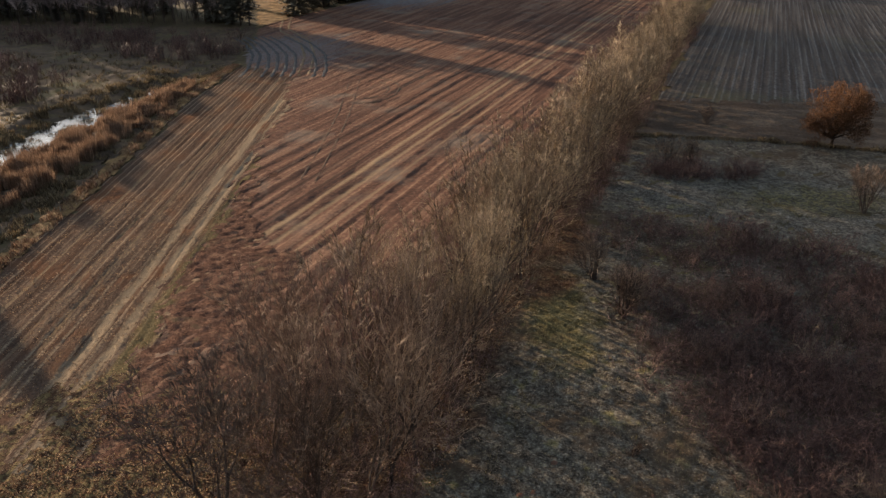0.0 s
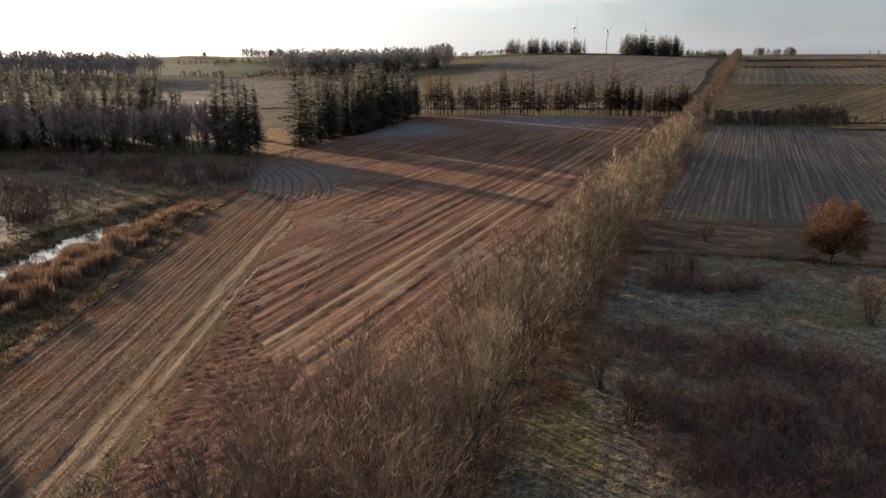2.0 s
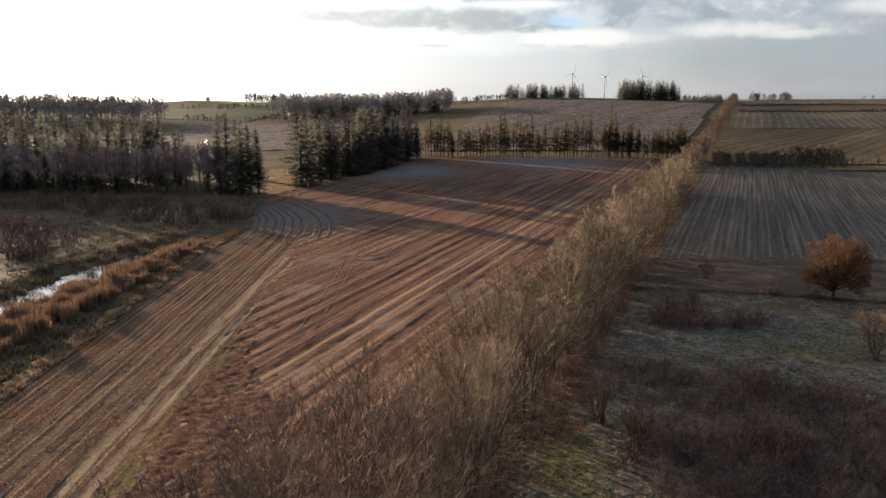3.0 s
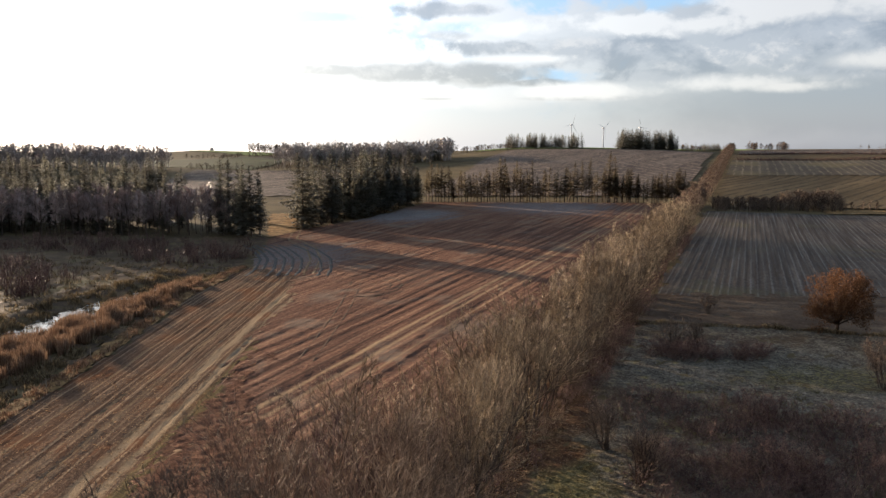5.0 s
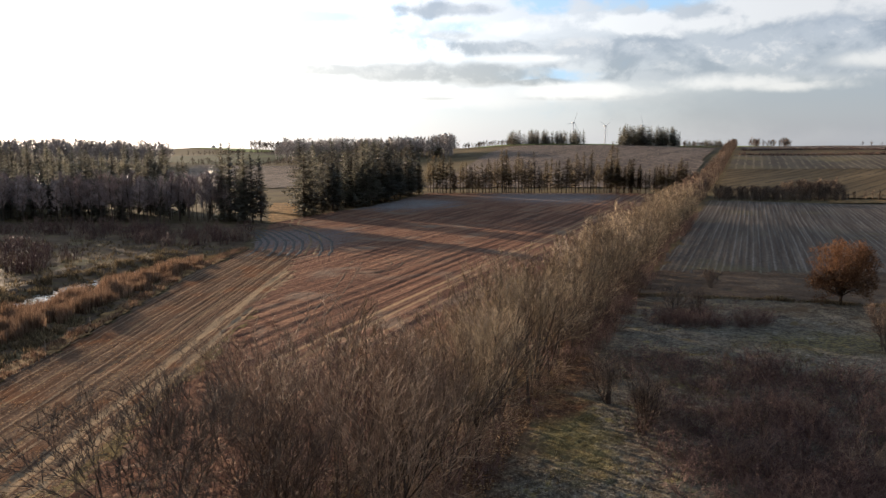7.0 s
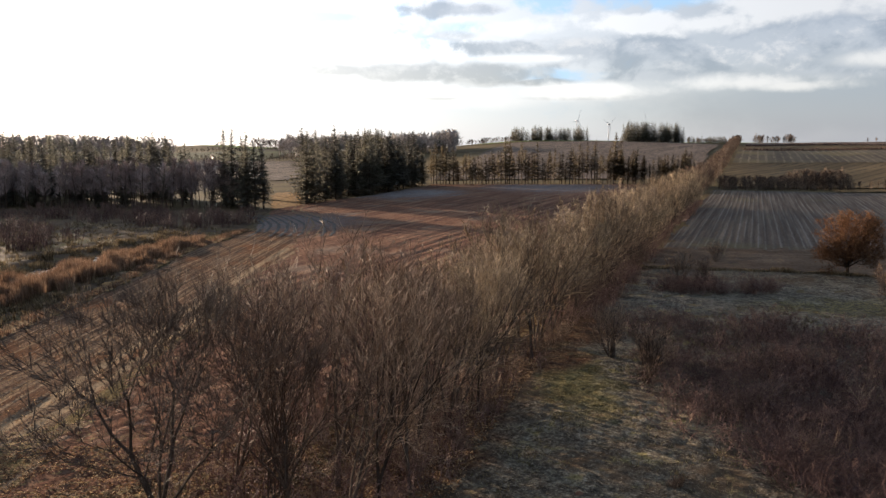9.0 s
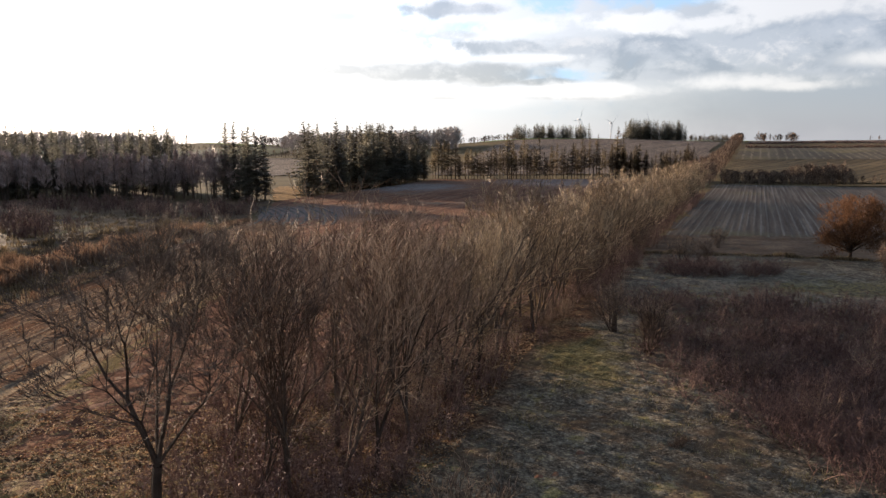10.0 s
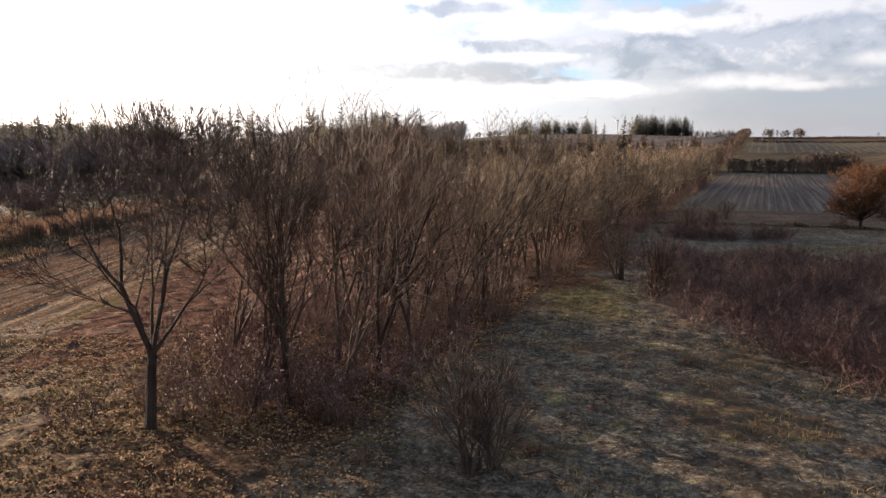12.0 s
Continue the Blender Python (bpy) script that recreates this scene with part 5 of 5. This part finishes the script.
def in_poly(poly, clump=0.0):
    xs, ys = [p[0] for p in poly], [p[1] for p in poly]

    def pick(r):
        x, y = r.uniform(min(xs), max(xs)), r.uniform(min(ys), max(ys))
        if not inside(x, y, poly) or noise.noise((x / 2.2, y / 2.2, 2)) < clump - 0.4:
            return None, None
        return x, y
    return pick


reed_bed("reed_bed", "tall dry golden reeds beside the bog pool", "reeds", M_REED, 8500, in_poly(REED_BED, 0.3), 1.1, 2.1, 0.03, 0.12)
reed_bed("margin_tufts", "dry golden grass tufts along the field edge", "grass", M_REED, 2600, in_poly([(-38.8, 34), (-38.3, 66), (-39.2, 86), (-40.6, 110), (-39.2, 139), (-37.5, 138), (-38.5, 110), (-37.2, 86), (-36.5, 66), (-36.6, 34)], 0.1), 0.3, 0.75, 0.035, 0.3)
reed_bed("bog_tufts", "dull brown sedge tufts in the wet meadow", "grass", M_SEDGE, 3200, in_poly([(-95, 62), (-47, 62), (-41, 120), (-41, 140), (-60, 150), (-100, 150)], 0.45), 0.4, 1.0, 0.05, 0.35)
reed_bed("pool_tufts", "dull sedge tussocks standing in the bog pool", "grass", M_SEDGE, 4600, in_poly([(-64, 60), (-50, 60), (-45, 90), (-41, 130), (-52, 132), (-60, 100)], 0.3), 0.35, 0.95, 0.05, 0.35)
reed_bed("bank_grass", "rough brown grass between reeds and field margin", "grass", M_SEDGE, 2600, in_poly([(-46, 50), (-39, 50), (-39, 66), (-39.8, 86), (-41, 110), (-39.5, 138), (-42, 130), (-43, 100), (-44, 75)], 0.3), 0.3, 0.8, 0.04, 0.4)
reed_bed("edge_grass", "dull brown grass along the pasture's upper edge", "grass", M_SEDGE, 1500, in_poly([(24, 90), (41, 87.4), (55, 83.4), (90, 75.6), (90, 76.6), (55, 84.8), (41, 88.8), (25, 91.6)], 0.0), 0.25, 0.6, 0.04, 0.4)
NEAR = [(-30, 11), (22, 11), (40, 50), (34, 70), (17, 62), (6, 41), (-1, 27), (-12, 28), (-30, 30)]
reed_bed("pasture_tufts", "frosted dull green grass tufts on the pasture", "grass", M_GRASS, 13000, in_poly(NEAR, 0.32), 0.10, 0.32, 0.018, 0.5)


def leaf_fall(name, label, count, place_at, size):
    r, w = random.Random(31), Wood()
    made = 0
    while made < count:
        x, y = place_at(r)
        if x is None:
            continue
        made += 1
        w.leaf(Vector((x, y, land(x, y) + 0.15 + lumps(0, 0, x, y) + r.uniform(0, 0.04))), size, r, 0.75)
    tagged(mesh_object(name, w.verts, w.faces, M_LEAF), label, "leaves", kind="stuff")


leaf_fall("fallen_leaf_litter", "curled brown fallen leaves on the grass", 34000, in_poly([(-26, 12), (-2, 12), (-1, 24), (2.5, 36), (8.5, 54), (4, 54), (-2, 40), (-8, 36), (-22, 35)], 0.1), 0.07)
leaf_fall("straw_litter", "pale broken straw on the stubble", 9000, in_poly([(-36, 30), (-36, 70), (-21, 70), (-20, 34)], 0.15), 0.06)


def molehill(x, y, size):
    """A small heap of dark loose earth."""
    r, v, f, k = random.Random(int(x * 100)), [], [], 12
    for ring in range(5):
        q = ring / 4
        for i in range(k):
            a = 6.2832 * i / k
            rad = size * (1 - q) * (1 + 0.2 * r.uniform(-1, 1)) + 0.02
            px, py = x + rad * math.cos(a), y + rad * math.sin(a)
            v.append((px, py, land(px, py) + 0.02 + size * 0.55 * (q ** 0.8) * (1 + 0.2 * r.uniform(-1, 1))))
        if ring:
            f += [((ring - 1) * k + i, (ring - 1) * k + (i + 1) % k, ring * k + (i + 1) % k, ring * k + i) for i in range(k)]
    f.append(tuple(range(4 * k, 5 * k)))
    tagged(mesh_object("molehill", v, f, M_PLOUGH, smooth=True), "small dark earth molehill on the pasture", "molehill", "molehills")


for x, y, s in ((5.6, 25.2, 0.35), (5.3, 24.4, 0.28), (8.6, 25.3, 0.3), (4.2, 27.6, 0.26), (4.9, 27.8, 0.3), (6.3, 30.0, 0.25), (11.0, 27.5, 0.3), (3.9, 22.8, 0.3)):
    molehill(x, y, s)

tussock = Kind("dry_tussock", "dry orange-brown grass tussock at the wood's edge", "grass", "dry tussocks",
               [bush(400 + i, 0.8, 1.0, 70, 3, 1, 0.011, 0.10, 0) for i in range(2)], M_REED, M_REED, ("blade_frame", "crown"))
for x, y, s in ((-4.0, 24.0, 1.1), (-3.2, 23.7, 0.9), (-1.5, 27.0, 0.9), (10.7, 30.6, 0.7), (11.2, 31.0, 0.6), (3.0, 21.3, 0.6), (-2.2, 20.6, 0.6)):
    tussock.plant(x, y, s)
limb_mesh = Wood()
limb = bough(random.Random(3), Vector((0, 0, 0.12)), Vector((1, 0.35, 0.12)), 1.9, 6, 0.12, -0.01)
limb_mesh.tube(limb, 0.035, 0.012, 6)
for k, t in enumerate((0.35, 0.55, 0.75)):
    p, d = along(limb, t)
    limb_mesh.tube(bough(random.Random(k), p, off(random.Random(k), d, 30, 50), 0.6, 3, 0.1, 0.02), 0.016, 0.006, 4)
stick = tagged(mesh_object("fallen_branch", limb_mesh.verts, limb_mesh.faces, M_BARK), "fallen bare branch lying on the grass", "branch")
stick.matrix_basis = pose(2.6, 19.8, land(2.6, 19.8))


def fence_post(x, y, tall, tilt):
    w = Wood()
    w.tube([Vector((0, 0, -0.3)), Vector((0.01, 0, tall * 0.5)), Vector((0, 0.01, tall))], 0.06, 0.05, 7)
    w.faces.append(tuple(range(14, 21)))
    post = tagged(mesh_object("fence_post", w.verts, w.faces, M_WOOD), "weathered grey wooden fence post in dry grass", "fence post", "fence posts")
    post.matrix_basis = pose(x, y, land(x, y), tilt, tilt * 0.6, 0)


for x, y, tall, tilt in ((-37.4, 65.7, 1.25, 3), (-37.9, 75.5, 1.1, -4), (-37.9, 92.8, 1.2, 2), (-37.6, 84.0, 1.05, 5)):
    fence_post(x, y, tall, tilt)
